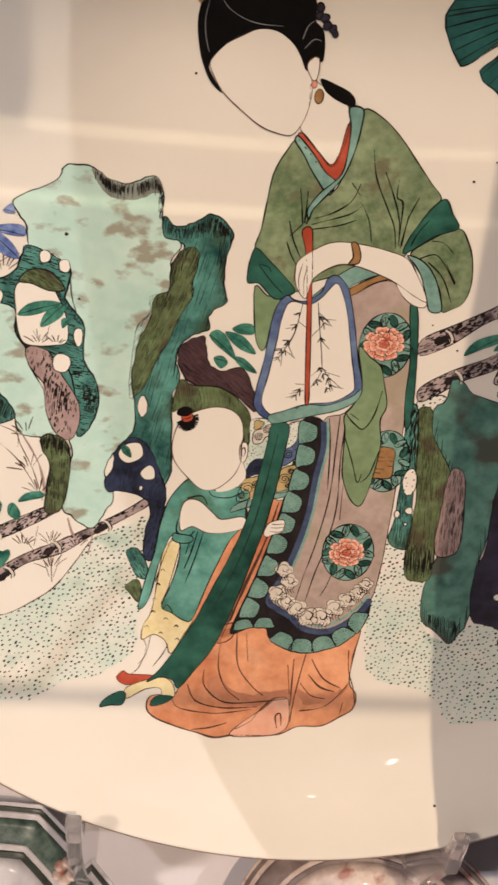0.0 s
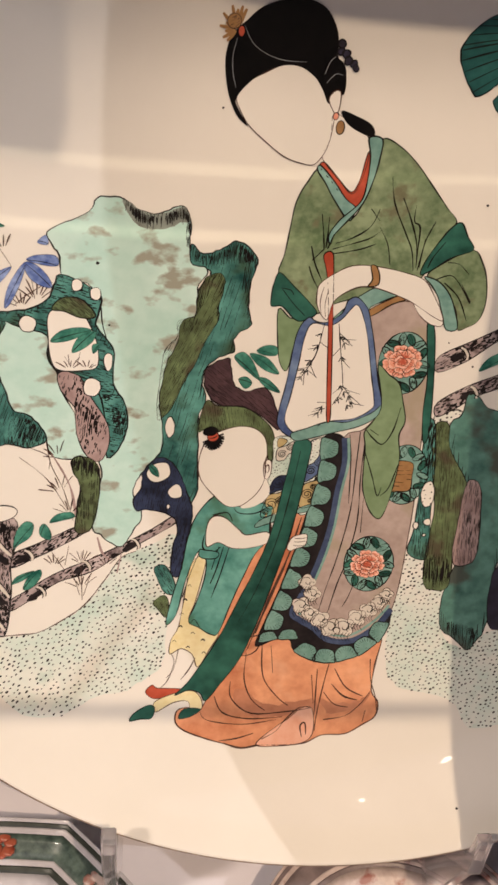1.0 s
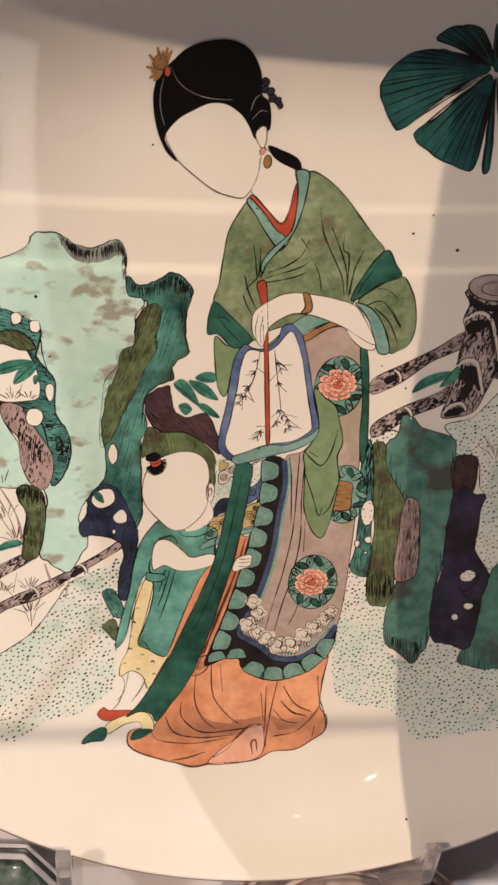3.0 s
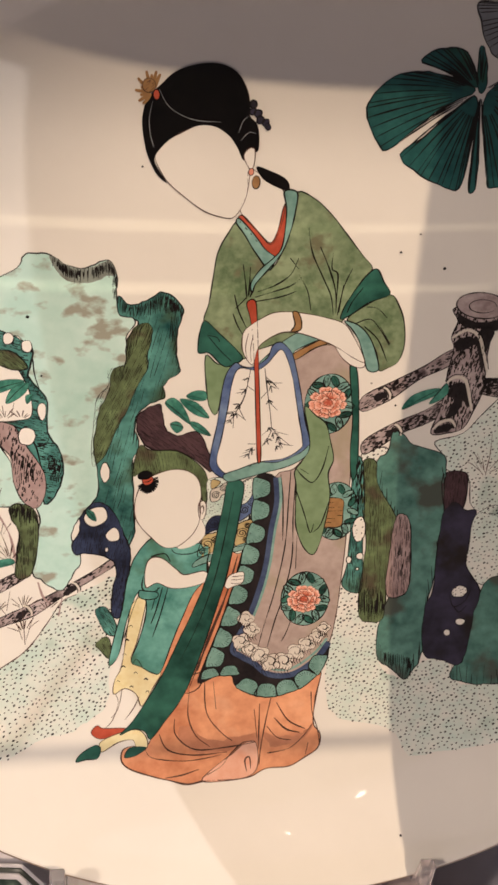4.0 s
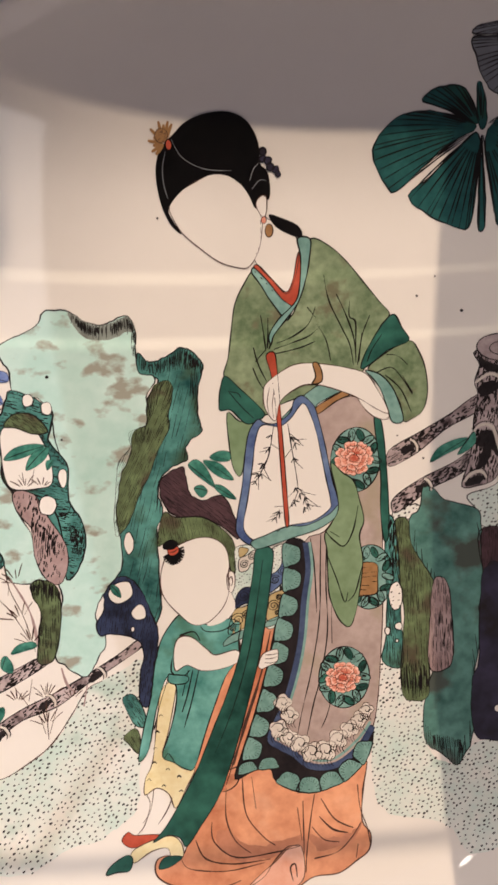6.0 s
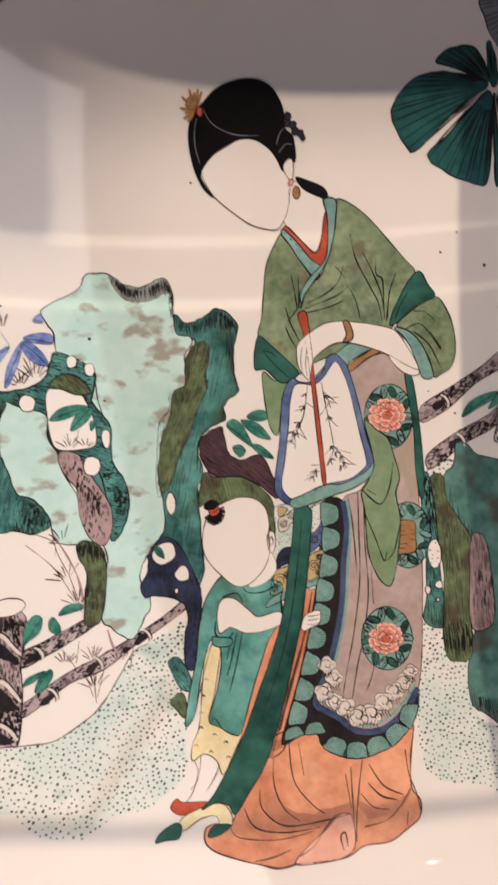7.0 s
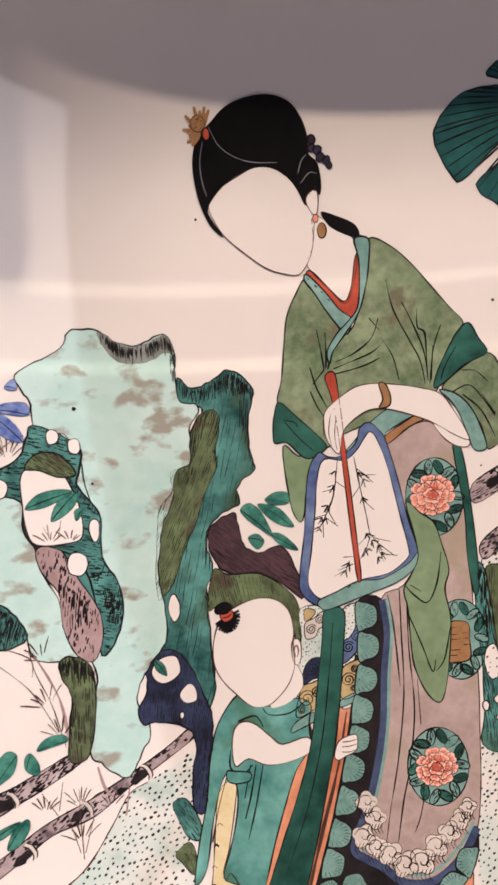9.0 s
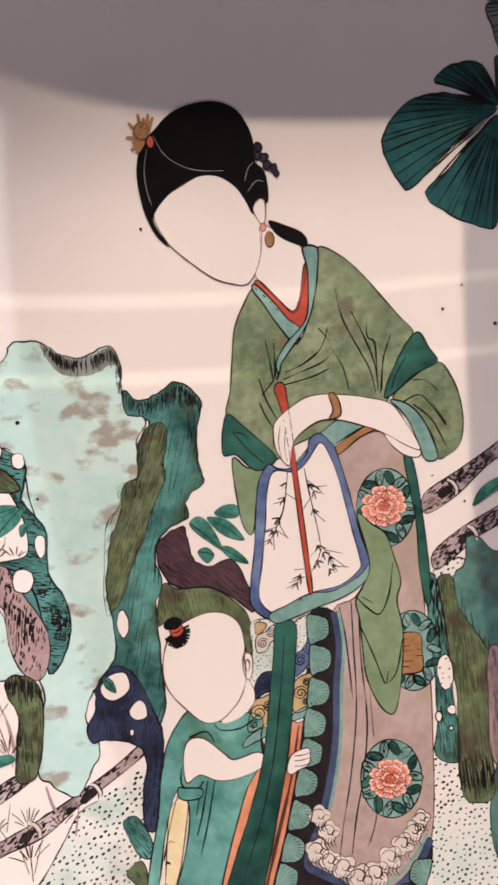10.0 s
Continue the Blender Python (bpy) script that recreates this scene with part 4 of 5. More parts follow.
lines("skirt_fold", [[(7.0, -145.1), (13.5, -155.4), (22.7, -160.1)], [(6.0, -153.8), (12.3, -160.2), (19.9, -162.3)], [(2.3, -158.6), (8.0, -165.0), (15.6, -166.5)], [(3.0, -173.7), (14.3, -171.2), (21.5, -164.8), (26.2, -157.8)], [(25.0, -139.0), (26.1, -150.4), (29.3, -159.9), (30.7, -167.8)], [(-28.8, -184.1), (-21.4, -179.9), (-17.1, -174.0), (-9.9, -167.3), (-3.9, -167.4)], [(-24.4, -179.8), (-18.0, -174.9)], [(-7.8, -183.3), (-8.9, -177.2), (-6.5, -175.7), (-5.7, -181.8)], [(-51.1, -184.1), (-42.2, -183.3), (-33.3, -180.9)], [(23.5, -174.2), (24.7, -167.9)]], dish, 6, 0.55, SEPIA)
enamel("skirt_shadow", ORANGE_D, 4.4, [(-42.3, -155.8), (-29.3, -164.8), (-13.0, -164.1), (-2.9, -162.4), (-1.4, -169.3), (-15.7, -171.5), (-29.1, -172.9), (-39.6, -168.4), (-44.2, -162.9)], 0, wave=2.0)
enamel("skirt_shadow", ORANGE_D, 4.4, [(1.3, -162.4), (11.0, -165.0), (21.4, -162.3), (27.1, -157.8), (24.5, -164.2), (15.7, -169.3), (5.2, -170.0)], 0, wave=2.0)
enamel("skirt_turnup", ORANGE_L, 4.5, [(-31.7, -187.2), (-24.4, -179.8), (-16.2, -174.0), (-9.2, -167.9), (-3.3, -167.7), (-1.9, -179.8), (-6.2, -185.7), (-18.2, -187.8)], 0.35, ink=SEPIA)
enamel("hem_skirt", ORANGE, 4, [(-20.9, -58.2), (-14.1, -55.0), (-17.1, -77.3), (-23.1, -99.8), (-29.5, -119.2), (-34.1, -135.3), (-43.5, -135.0), (-36.0, -99.6), (-25.7, -74.0)], 0.6, ink=SEPIA)
lines("skirt_fold", [[(-16.6, -59.8), (-21.2, -80.5), (-28.7, -103.0), (-35.1, -125.6)], [(-18.8, -72.5), (-24.8, -93.3), (-32.5, -115.9), (-39.1, -135.1)]], dish, 5, 0.78, SEPIA)
enamel("hem_skirt", ORANGE, 4, [(-35.1, -64.4), (-31.1, -66.0), (-35.9, -86.7), (-43.7, -109.1), (-51.0, -126.6), (-54.7, -126.4), (-47.3, -102.5), (-39.5, -80.2)], 0.6, ink=SEPIA)

enamel("skirt_panel", PANEL, 4, [(-2.9, 50.0), (3.9, 46.1), (13.6, 51.3), (23.7, 52.2), (29.7, 44.2), (33.3, 40.1), (34.5, 21.6), (35.7, 4.1), (36.3, -13.9), (36.8, -32.2), (37.1, -54.2), (36.5, -71.8), (35.5, -92.9), (32.7, -111.0), (26.1, -121.0), (14.9, -129.4), (3.2, -129.4), (-6.1, -121.2), (-18.0, -116.2), (-11.6, -99.9), (-7.2, -77.3), (-3.9, -61.3), (-2.1, -39.3), (-0.2, -16.3), (8.9, -11.6), (14.6, 0.5), (10.1, 20.8)], 0.4, ink=SEPIA, label="mauve enamel skirt panel with flower medallions")
lines("panel_fold", [[(7.2, -13.2), (7.1, -29.9), (6.8, -54.9), (3.0, -80.5), (-1.5, -100.0), (-4.4, -114.7)], [(10.0, -14.6), (9.8, -36.1), (10.7, -61.2), (7.5, -83.7), (4.1, -96.7), (0.7, -113.0)], [(2.4, -14.8), (4.4, -30.0), (5.5, -51.7)], [(12.5, -48.5), (12.9, -67.5)], [(16.8, -73.9), (11.5, -99.9), (7.8, -109.7)]], dish, 5, 0.5)
enamel("skirt_border", BORDER, 5, [(-9.7, -16.5), (-0.2, -16.3), (1.7, -30.0), (-0.8, -45.5), (-2.3, -64.5), (-5.6, -80.5), (-10.3, -96.7), (-18.1, -113.6), (-13.6, -117.9), (-6.1, -121.2), (3.1, -128.8), (14.9, -128.7), (26.1, -120.0), (32.3, -109.4), (32.5, -119.2), (28.7, -127.5), (18.3, -136.5), (3.8, -141.5), (-9.6, -139.1), (-15.7, -134.2), (-17.4, -129.3), (-24.7, -129.1), (-34.8, -132.7), (-30.9, -119.2), (-24.5, -99.8), (-18.5, -77.3), (-14.1, -55.0), (-11.6, -36.3)], 0.4, label="black border with green scallops")
band = bmesh.new()
stroke(band, spline([(0.4, -16.6), (1.7, -30.0), (-0.3, -45.5), (-1.8, -64.5), (-5.0, -80.5), (-9.8, -96.7), (-17.0, -112.9), (-12.7, -117.9), (-6.1, -121.9), (2.5, -128.8), (14.9, -128.7), (26.1, -120.3), (32.6, -110.0)], False, 6), 3.2, 6, False)
part("border_band", band, BLUE_D, dish)
trim = bmesh.new()
stroke(trim, spline([(2.0, -16.6), (3.3, -30.0), (1.4, -45.5), (-0.1, -64.5), (-3.2, -81.2), (-8.0, -97.4), (-13.9, -112.3), (-10.8, -115.0), (-4.8, -118.6), (3.5, -125.5), (14.1, -125.4), (25.2, -116.7), (31.6, -107.7)], False, 6), 1.3, 6.3, False)
part("border_trim", trim, AQUA, dish)


def scallops(edge, side, radius, deep):
    """Half-round scallops along an edge, bulging to one side of it."""
    run = spline(edge, False, 10)
    gone, last = radius, run[0]
    for p, q in zip(run, run[1:]):
        gone += math.hypot(q[0] - p[0], q[1] - p[1])
        if gone < 2 * radius + 0.3:
            continue
        gone = 0.0
        d = math.hypot(q[0] - p[0], q[1] - p[1])
        tx, ty = (q[0] - p[0]) / d, (q[1] - p[1]) / d
        nx, ny = -ty * side, tx * side
        pts = []
        for t in (0.0, 0.3, 0.65, 1.1, 1.57, 2.04, 2.49, 2.84, 3.1416):
            f = radius * math.copysign(abs(math.cos(t)) ** 0.7, math.cos(t))
            g = deep * abs(math.sin(t)) ** 0.75
            pts.append((p[0] + f * tx + g * nx, p[1] + f * ty + g * ny))
        s = enamel("scallop", SCALLOP, 7, pts, 0.5, wave=0.3)
        ribs = []
        for k in range(11):
            t = 0.25 + k * 0.264
            c_, s_ = math.cos(t), math.sin(t)
            ribs.append([(p[0] + f * (radius * c_ * tx + deep * s_ * nx), p[1] + f * (radius * c_ * ty + deep * s_ * ny)) for f in (0.97, 0.68)])
        ribs.append([(p[0] + nx * 1.2 - tx * 0.4, p[1] + ny * 1.2 - ty * 0.4), (p[0] + nx * 1.2 + tx * 0.4, p[1] + ny * 1.2 + ty * 0.4)])
        lines("scallop_rib", ribs, s, 7.6, 0.26)


scallops([(-10.6, -18.6), (-10.5, -36.3), (-13.3, -55.0), (-17.7, -77.3), (-23.5, -98.2), (-29.6, -117.6), (-33.2, -128.9)], 1, 5.4, 8.4)
scallops([(-32.6, -130.8), (-24.7, -129.1), (-16.6, -128.6)], 1, 4.6, 5.4)
scallops([(-14.2, -135.2), (-8.1, -139.2), (3.8, -141.5), (18.4, -136.9), (28.4, -127.8), (32.4, -118.6)], 1, 5.5, 7.6)
for c, rx in (((-11.0, -96.0), 4.4), ((-7.7, -102.6), 4.4), ((-13.1, -109.1), 4.8), ((-8.3, -113.7), 4.4), ((-2.8, -117.0), 5.0), ((2.7, -121.6), 5.4), ((9.7, -121.2), 5.6), ((15.8, -115.6), 5.0), ((21.3, -110.9), 4.6), ((26.2, -106.2), 4.2), ((29.6, -101.6), 3.6)):
    cloud = [(c[0] + rx * (0.74 + 0.3 * abs(math.sin(2.0 * t + c[0]))) * math.cos(t), c[1] + rx * (0.72 + 0.3 * abs(math.sin(2.0 * t + c[0]))) * math.sin(t)) for t in [k * 0.1745 for k in range(36)]]
    w_ = enamel("foam", FOAM, 7.2, cloud, 0.28, soft=False, ink=SEPIA)
    hook = [(c[0] + rx * (0.78 - 0.085 * k) * math.cos(2.9 - 0.75 * k), c[1] + rx * (0.74 - 0.08 * k) * math.sin(2.9 - 0.75 * k)) for k in range(9)]
    side = [(c[0] + rx * (0.5 + (0.42 - 0.06 * k) * math.cos(0.4 + 0.8 * k)), c[1] + rx * (-0.3 + (0.42 - 0.06 * k) * math.sin(0.4 + 0.8 * k))) for k in range(6)]
    lines("foam_curl", [hook, side], w_, 8, 0.36, INK)
    lines("foam_tail", [[(c[0] + rx * q, c[1] - rx * 0.55), (c[0] + rx * (q - 0.2), c[1] - rx * 1.0), (c[0] + rx * (q + 0.05), c[1] - rx * 1.45)] for q in (-0.6, -0.3, 0.0, 0.3, 0.6)], w_, 8, 0.28, INK)
enamel("skirt_ribbon", DEEP, 6, [(30.8, 42.0), (33.9, 41.5), (36.4, 27.5), (38.6, 4.2), (39.3, -13.8), (37.1, -16.9), (35.0, -1.9), (34.6, 15.8)], 0.4)


def flower(c, size, layer):
    """A peony in three whorls of notched petals, pale at the tips and deep at the base."""
    bloom = new("peony", None)
    bloom.parent = dish
    for ring, (count, far, big) in enumerate(((9, 0.72, 0.36), (7, 0.44, 0.36), (3, 0.12, 0.34))):
        for k in range(count):
            a = 2 * math.pi * (k + 0.4 * ring + 0.2 * math.sin(k * 5.1 + ring)) / count + 0.5
            wide = big * (1.0 + 0.16 * math.sin(k * 3.7 + 2 * ring))
            ca, sa = math.cos(a), math.sin(a)

            def place(f, g):
                return (c[0] + size * (f * ca - g * sa), c[1] + size * 0.9 * (f * sa + g * ca))
            shape = [(far - 0.34, -0.1), (far - 0.1, -wide * 0.72), (far + 0.14, -wide * 0.86), (far + 0.27, -wide * 0.5), (far + 0.25, -wide * 0.12), (far + 0.31, wide * 0.25),
                     (far + 0.23, wide * 0.72), (far - 0.05, wide * 0.8), (far - 0.32, 0.12)]
            petal = enamel("petal", CORAL_L, layer + ring * 1.6, [place(*p) for p in shape], 0.24, ink=SEPIA, parent=bloom)
            core = [(far - 0.32, -0.08), (far - 0.08, -wide * 0.55), (far + 0.12, -wide * 0.5), (far + 0.17, 0.0), (far + 0.1, wide * 0.5), (far - 0.1, wide * 0.55), (far - 0.3, 0.08)]
            part("petal_blush", fill_bm(spline([place(*p) for p in core], True, 4), layer + ring * 1.6 + 0.35), CORAL, petal)
            heart = [(far - 0.3, -0.06), (far - 0.1, -wide * 0.32), (far + 0.02, 0.0), (far - 0.1, wide * 0.32), (far - 0.3, 0.06)]
            part("petal_heart", fill_bm(spline([place(*p) for p in heart], True, 4), layer + ring * 1.6 + 0.7), CORAL_D, petal)
            lines("petal_vein", [[place(far - 0.26, g * 0.2), place(far, g * wide * 0.45), place(far + 0.2, g * wide * 0.6)] for g in (-1, 0, 1)], petal, layer + ring * 1.6 + 1.0, 0.2, RED)
    return bloom


def medallion(c, rx, ry, layer, whole=True):
    m_ = enamel("medallion", AQUA, layer, oval(c, rx, ry, 18), 0.45)
    for k in range(14):
        a = 2 * math.pi * k / 14
        p = (c[0] + rx * 0.78 * math.cos(a), c[1] + ry * 0.78 * math.sin(a))
        lf = enamel("medallion_leaf", DEEP if k % 2 else SCALLOP, layer + 0.7, oval(p, rx * 0.27, rx * 0.14, 8, math.degrees(a) + (40 if k % 2 else -20)), 0.5, hatch=(math.degrees(a) + (40 if k % 2 else -20), 2, 120, 0.3), parent=m_)
    return m_


medallion((22.8, 22.6), 11.5, 15.5, 5)
flower((22.1, 23.5), 9.0, 7)
medallion((30.7, -34.9), 11.0, 16.0, 5)
enamel("ochre_knot", GOLD, 7, [(23.6, -28.9), (28.1, -27.3), (34.0, -28.6), (34.4, -35.4), (34.3, -42.6), (29.7, -44.0), (24.6, -42.9)], 0.4, hatch=(0, 4, 20, 0.4))
medallion((18.8, -84.8), 12.3, 15.5, 5)
flower((18.2, -84.8), 8.6, 7)
enamel("hanging_sleeve", SLEEVE, 9, [(11.4, 20.9), (17.0, 16.7), (22.2, 12.5), (25.0, 3.7), (27.4, -6.6), (25.4, -14.2), (27.2, -26.4), (25.9, -41.9), (23.6, -54.6), (20.7, -59.4), (15.8, -54.7), (11.6, -43.8), (10.7, -32.9), (10.2, -20.7), (9.0, -13.1), (12.6, -7.0), (15.3, 2.0)], 0.5)
lines("sleeve_fold", [[(9.5, -11.6), (13.4, -16.1), (18.3, -19.0), (22.4, -11.3), (24.5, 0.8)], [(10.5, -23.7), (15.1, -35.9), (18.8, -46.8), (20.3, -42.1)], [(26.9, -29.5), (23.9, -42.0), (20.2, -46.8)], [(11.6, -11.6), (15.9, -14.5)]], dish, 10, 0.5)

# robe
enamel("robe", ROBE, 6, [(-23.6, 109.7), (-28.4, 103.9), (-32.2, 95.6), (-33.7, 85.0), (-35.2, 72.0), (-37.2, 63.6), (-32.4, 57.5), (-24.4, 49.5), (-19.0, 44.9), (-11.8, 49.8), (0.6, 54.2), (12.8, 58.7), (24.9, 64.0), (27.4, 73.9), (32.2, 84.6), (35.9, 90.0), (30.7, 96.1), (23.5, 104.6), (16.4, 112.9), (8.5, 119.9), (-0.1, 123.1), (-2.4, 110.9), (-4.5, 96.0), (-9.9, 88.2), (-16.8, 98.1)], 0.45, label="mottled green enamel robe")
lines("robe_fold", [[(-13.9, 77.8), (-6.8, 80.6), (0.1, 86.0), (3.0, 93.7)], [(-15.0, 75.1), (-6.5, 78.0), (0.6, 80.8), (5.1, 84.8)], [(-14.8, 73.0), (-3.8, 75.4), (3.3, 78.3)], [(3.8, 86.1), (8.2, 78.5), (10.4, 69.3)], [(6.3, 107.6), (8.8, 96.5), (15.1, 83.9), (18.9, 76.2), (20.7, 67.0)], [(12.1, 99.1), (16.9, 89.2), (20.6, 78.9), (21.8, 68.4)], [(18.0, 96.3), (18.1, 89.2), (20.9, 86.7), (21.4, 76.3), (21.8, 68.4)], [(27.2, 89.6), (24.1, 80.4), (23.1, 68.5)]], dish, 8, 0.5)
lines("robe_fold", [[(24.0, 81.7), (23.2, 73.8), (22.5, 67.1)], [(-21.0, 90.4), (-19.7, 82.8), (-18.6, 75.0)], [(-17.8, 89.2), (-17.7, 81.5), (-17.9, 75.6)], [(-15.1, 83.7), (-16.0, 79.0), (-17.2, 75.1)], [(-24.1, 76.2), (-21.9, 68.4), (-18.1, 60.5)], [(-24.3, 67.0), (-22.2, 61.7), (-19.4, 56.9)], [(-0.6, 93.6), (3.5, 88.6)], [(-18.6, 75.0), (-23.2, 69.7)]], dish, 8, 0.5)
enamel("robe", ROBE, 6, [(27.2, 65.4), (34.0, 71.6), (45.1, 77.9), (50.1, 72.3), (53.3, 64.4), (54.7, 53.6), (52.8, 45.2), (48.1, 41.6), (44.4, 40.6), (42.5, 48.9), (38.6, 55.6), (32.7, 62.1)], 0.45)
lines("robe_fold", [[(31.2, 63.4), (37.2, 65.8), (41.5, 62.5), (47.8, 53.2)], [(42.8, 62.0), (47.8, 53.8), (45.4, 58.1)], [(35.2, 71.6), (40.3, 71.1), (45.2, 66.7)], [(35.2, 62.2), (42.4, 55.7), (47.7, 44.9)]], dish, 8, 0.55)
enamel("robe", SLEEVE, 6, [(-35.9, 46.6), (-30.3, 42.5), (-23.9, 41.8), (-26.6, 31.5), (-29.7, 17.2), (-33.0, 20.0), (-34.7, 28.5)], 0.45)
enamel("cuff", AQUA, 7, [(26.1, 64.6), (32.6, 62.7), (38.4, 56.9), (42.7, 47.5), (44.1, 40.6), (39.3, 40.3), (36.6, 47.2), (33.5, 55.4), (29.8, 60.7)], 0.45)
enamel("armband", DEEP, 7, [(24.2, 65.3), (25.3, 71.2), (29.2, 79.3), (34.3, 87.3), (38.2, 89.6), (41.7, 83.8), (45.1, 77.9), (36.2, 73.8), (29.4, 68.2)], 0.45, label="dark green armband")
enamel("armband", DEEP, 7, [(-39.4, 52.8), (-38.7, 58.7), (-36.5, 63.6), (-29.9, 57.5), (-21.9, 49.6), (-19.0, 44.9), (-25.2, 41.2), (-29.1, 42.6), (-34.4, 48.0), (-39.0, 47.9)], 0.45)
lines("armband_fold", [[(-34.9, 56.1), (-29.5, 49.4), (-24.1, 44.0)], [(-35.4, 56.6), (-31.1, 55.6), (-29.7, 53.5)], [(32.8, 80.8), (28.7, 74.0), (26.8, 68.6)]], dish, 8, 0.5)
enamel("collar", AQUA, 9.4, [(-5.5, 123.4), (-0.1, 123.1), (-0.0, 115.9), (-1.4, 106.1), (-4.5, 96.0), (-9.9, 88.2), (-15.0, 81.6), (-16.3, 77.2), (-17.2, 81.6), (-13.2, 88.4), (-8.6, 92.9), (-5.0, 97.6), (-3.9, 105.8), (-4.0, 116.0)], 0.5)
enamel("collar", AQUA, 8.3, [(-24.9, 109.0), (-23.7, 111.0), (-17.2, 104.3), (-11.9, 97.5), (-7.2, 93.9), (-7.7, 90.8), (-9.9, 88.2), (-16.7, 96.8), (-21.3, 104.1)], 0.5)
enamel("waistband", AQUA, 7, [(-11.2, 42.9), (-7.7, 47.1), (-0.7, 54.2), (7.7, 59.0), (18.1, 56.7), (13.3, 54.1), (4.8, 49.4), (3.9, 46.1), (-2.8, 48.6), (-6.1, 43.0)], 0.4)
enamel("belt", GOLD, 8, [(3.7, 47.4), (10.9, 52.3), (18.2, 55.9), (21.4, 54.3), (13.6, 50.8), (5.5, 45.0)], 0.4)
enamel("pale_field", PORCELAIN, 7.5, [(-21.3, 134.0), (-18.4, 131.8), (-11.1, 127.9), (-5.5, 122.9), (-4.7, 115.3), (-6.4, 105.7), (-9.6, 99.6), (-15.2, 104.7), (-21.8, 111.7), (-23.6, 115.5), (-21.1, 122.3)], 0.3, ink=SEPIA)
enamel("collar", RED, 7.8, [(-22.2, 112.3), (-15.6, 105.6), (-10.0, 100.4), (-7.1, 105.7), (-5.2, 117.0), (-3.4, 116.1), (-3.3, 105.8), (-4.2, 97.6), (-7.2, 92.5), (-12.4, 96.8), (-18.0, 103.8), (-24.0, 110.3)], 0.4)
enamel("pale_field", PORCELAIN, 9, [(22.5, 53.3), (26.2, 52.3), (33.2, 47.6), (37.5, 43.9), (36.2, 41.6), (31.2, 42.8), (26.4, 46.8)], 0.35, ink=SEPIA)
enamel("pale_field", PORCELAIN, 12, [(-19.6, 53.7), (-18.8, 59.1), (-12.9, 64.1), (-5.7, 68.0), (4.3, 68.3), (17.1, 66.1), (26.2, 63.2), (31.3, 56.6), (37.4, 45.0), (32.0, 46.5), (23.7, 51.7), (15.7, 55.2), (5.2, 58.4), (-2.3, 58.2), (-9.5, 53.9), (-12.5, 49.8), (-13.8, 42.8), (-15.9, 43.4), (-18.8, 48.3)], 0.4, ink=SEPIA)
enamel("bracelet", GOLD, 13, [(2.3, 68.3), (4.8, 68.3), (6.7, 63.9), (6.4, 59.8), (2.2, 58.9), (3.8, 62.4)], 0.4)

# fan
enamel("fan_border", BLUE, 9, [(-22.2, 43.2), (-26.2, 37.1), (-28.1, 25.8), (-29.4, 11.4), (-31.9, -3.2), (-32.0, -10.6), (-27.2, -16.0), (-20.4, -17.5), (-7.2, -13.4), (6.1, -10.2), (13.7, -4.0), (15.3, 2.0), (11.9, 15.1), (8.2, 32.2), (4.4, 46.1), (2.2, 50.1), (-1.9, 53.6), (-5.6, 51.8), (-7.6, 45.8), (-13.7, 41.2), (-18.8, 41.4)], 0.45, label="blue border of a painted fan")
fan = enamel("fan", PORCELAIN, 10, [(-20.0, 40.5), (-23.0, 34.3), (-24.7, 20.1), (-26.8, 5.7), (-28.8, -6.1), (-27.7, -10.9), (-23.8, -14.5), (-17.9, -13.5), (-8.9, -8.3), (3.1, -6.3), (10.7, -1.1), (11.6, 3.4), (8.5, 17.9), (4.9, 34.9), (1.3, 46.0), (-1.6, 50.0), (-4.4, 47.2), (-7.4, 43.0), (-12.3, 39.5)], 0.4)
enamel("fan_fringe", AQUA, 10.5, [(-25.4, -15.1), (-18.0, -12.0), (-8.9, -8.3), (0.5, -8.2), (10.9, -3.2), (15.1, 1.1), (13.7, -4.9), (6.1, -10.2), (-5.8, -14.0), (-16.4, -17.4), (-23.0, -18.7)], 0.4)
TWIG = [[(-14.9, 40.6), (-16.1, 31.6), (-17.7, 24.5), (-20.4, 18.8), (-23.5, 13.0)], [(-8.5, 40.7), (-6.6, 29.0), (-4.6, 17.6), (-3.6, 10.4)], [(-3.6, 10.4), (-0.6, 6.0)]]
TWIG += [[p, (p[0] + dx, p[1] + dy)] for p, dx, dy in (((-16.1, 31.6), 4, -3), ((-16.4, 28.8), -5, -1), ((-17.7, 24.5), -3, -5), ((-19.5, 20.2), 3, -6), ((-20.4, 18.8), -5, -1), ((-21.8, 15.9), 0, -6), ((-20.9, 17.9), 5, -4), ((-23.2, 13.0), -4, -1), ((-7.6, 36.0), 5, -4), ((-5.9, 33.2), 6, 0), ((-5.4, 34.1), 4, -4), ((-6.6, 29.0), -3, -4), ((-5.4, 23.3), 4, -4), ((-3.6, 10.4), -5, -5), ((-3.4, 8.9), -3, -8), ((-2.3, 8.3), 7, -2), ((-1.1, 6.6), 7, -6), ((-0.5, 4.6), 2, -6), ((-3.6, 4.5), -4, -4), ((1.1, 1.6), 6, -1), ((-9.5, 1.5), -5, 0), ((-10.7, -1.5), -6, -2), ((-13.2, -3.6), -5, -2), ((-12.1, -0.1), -2, -5))]
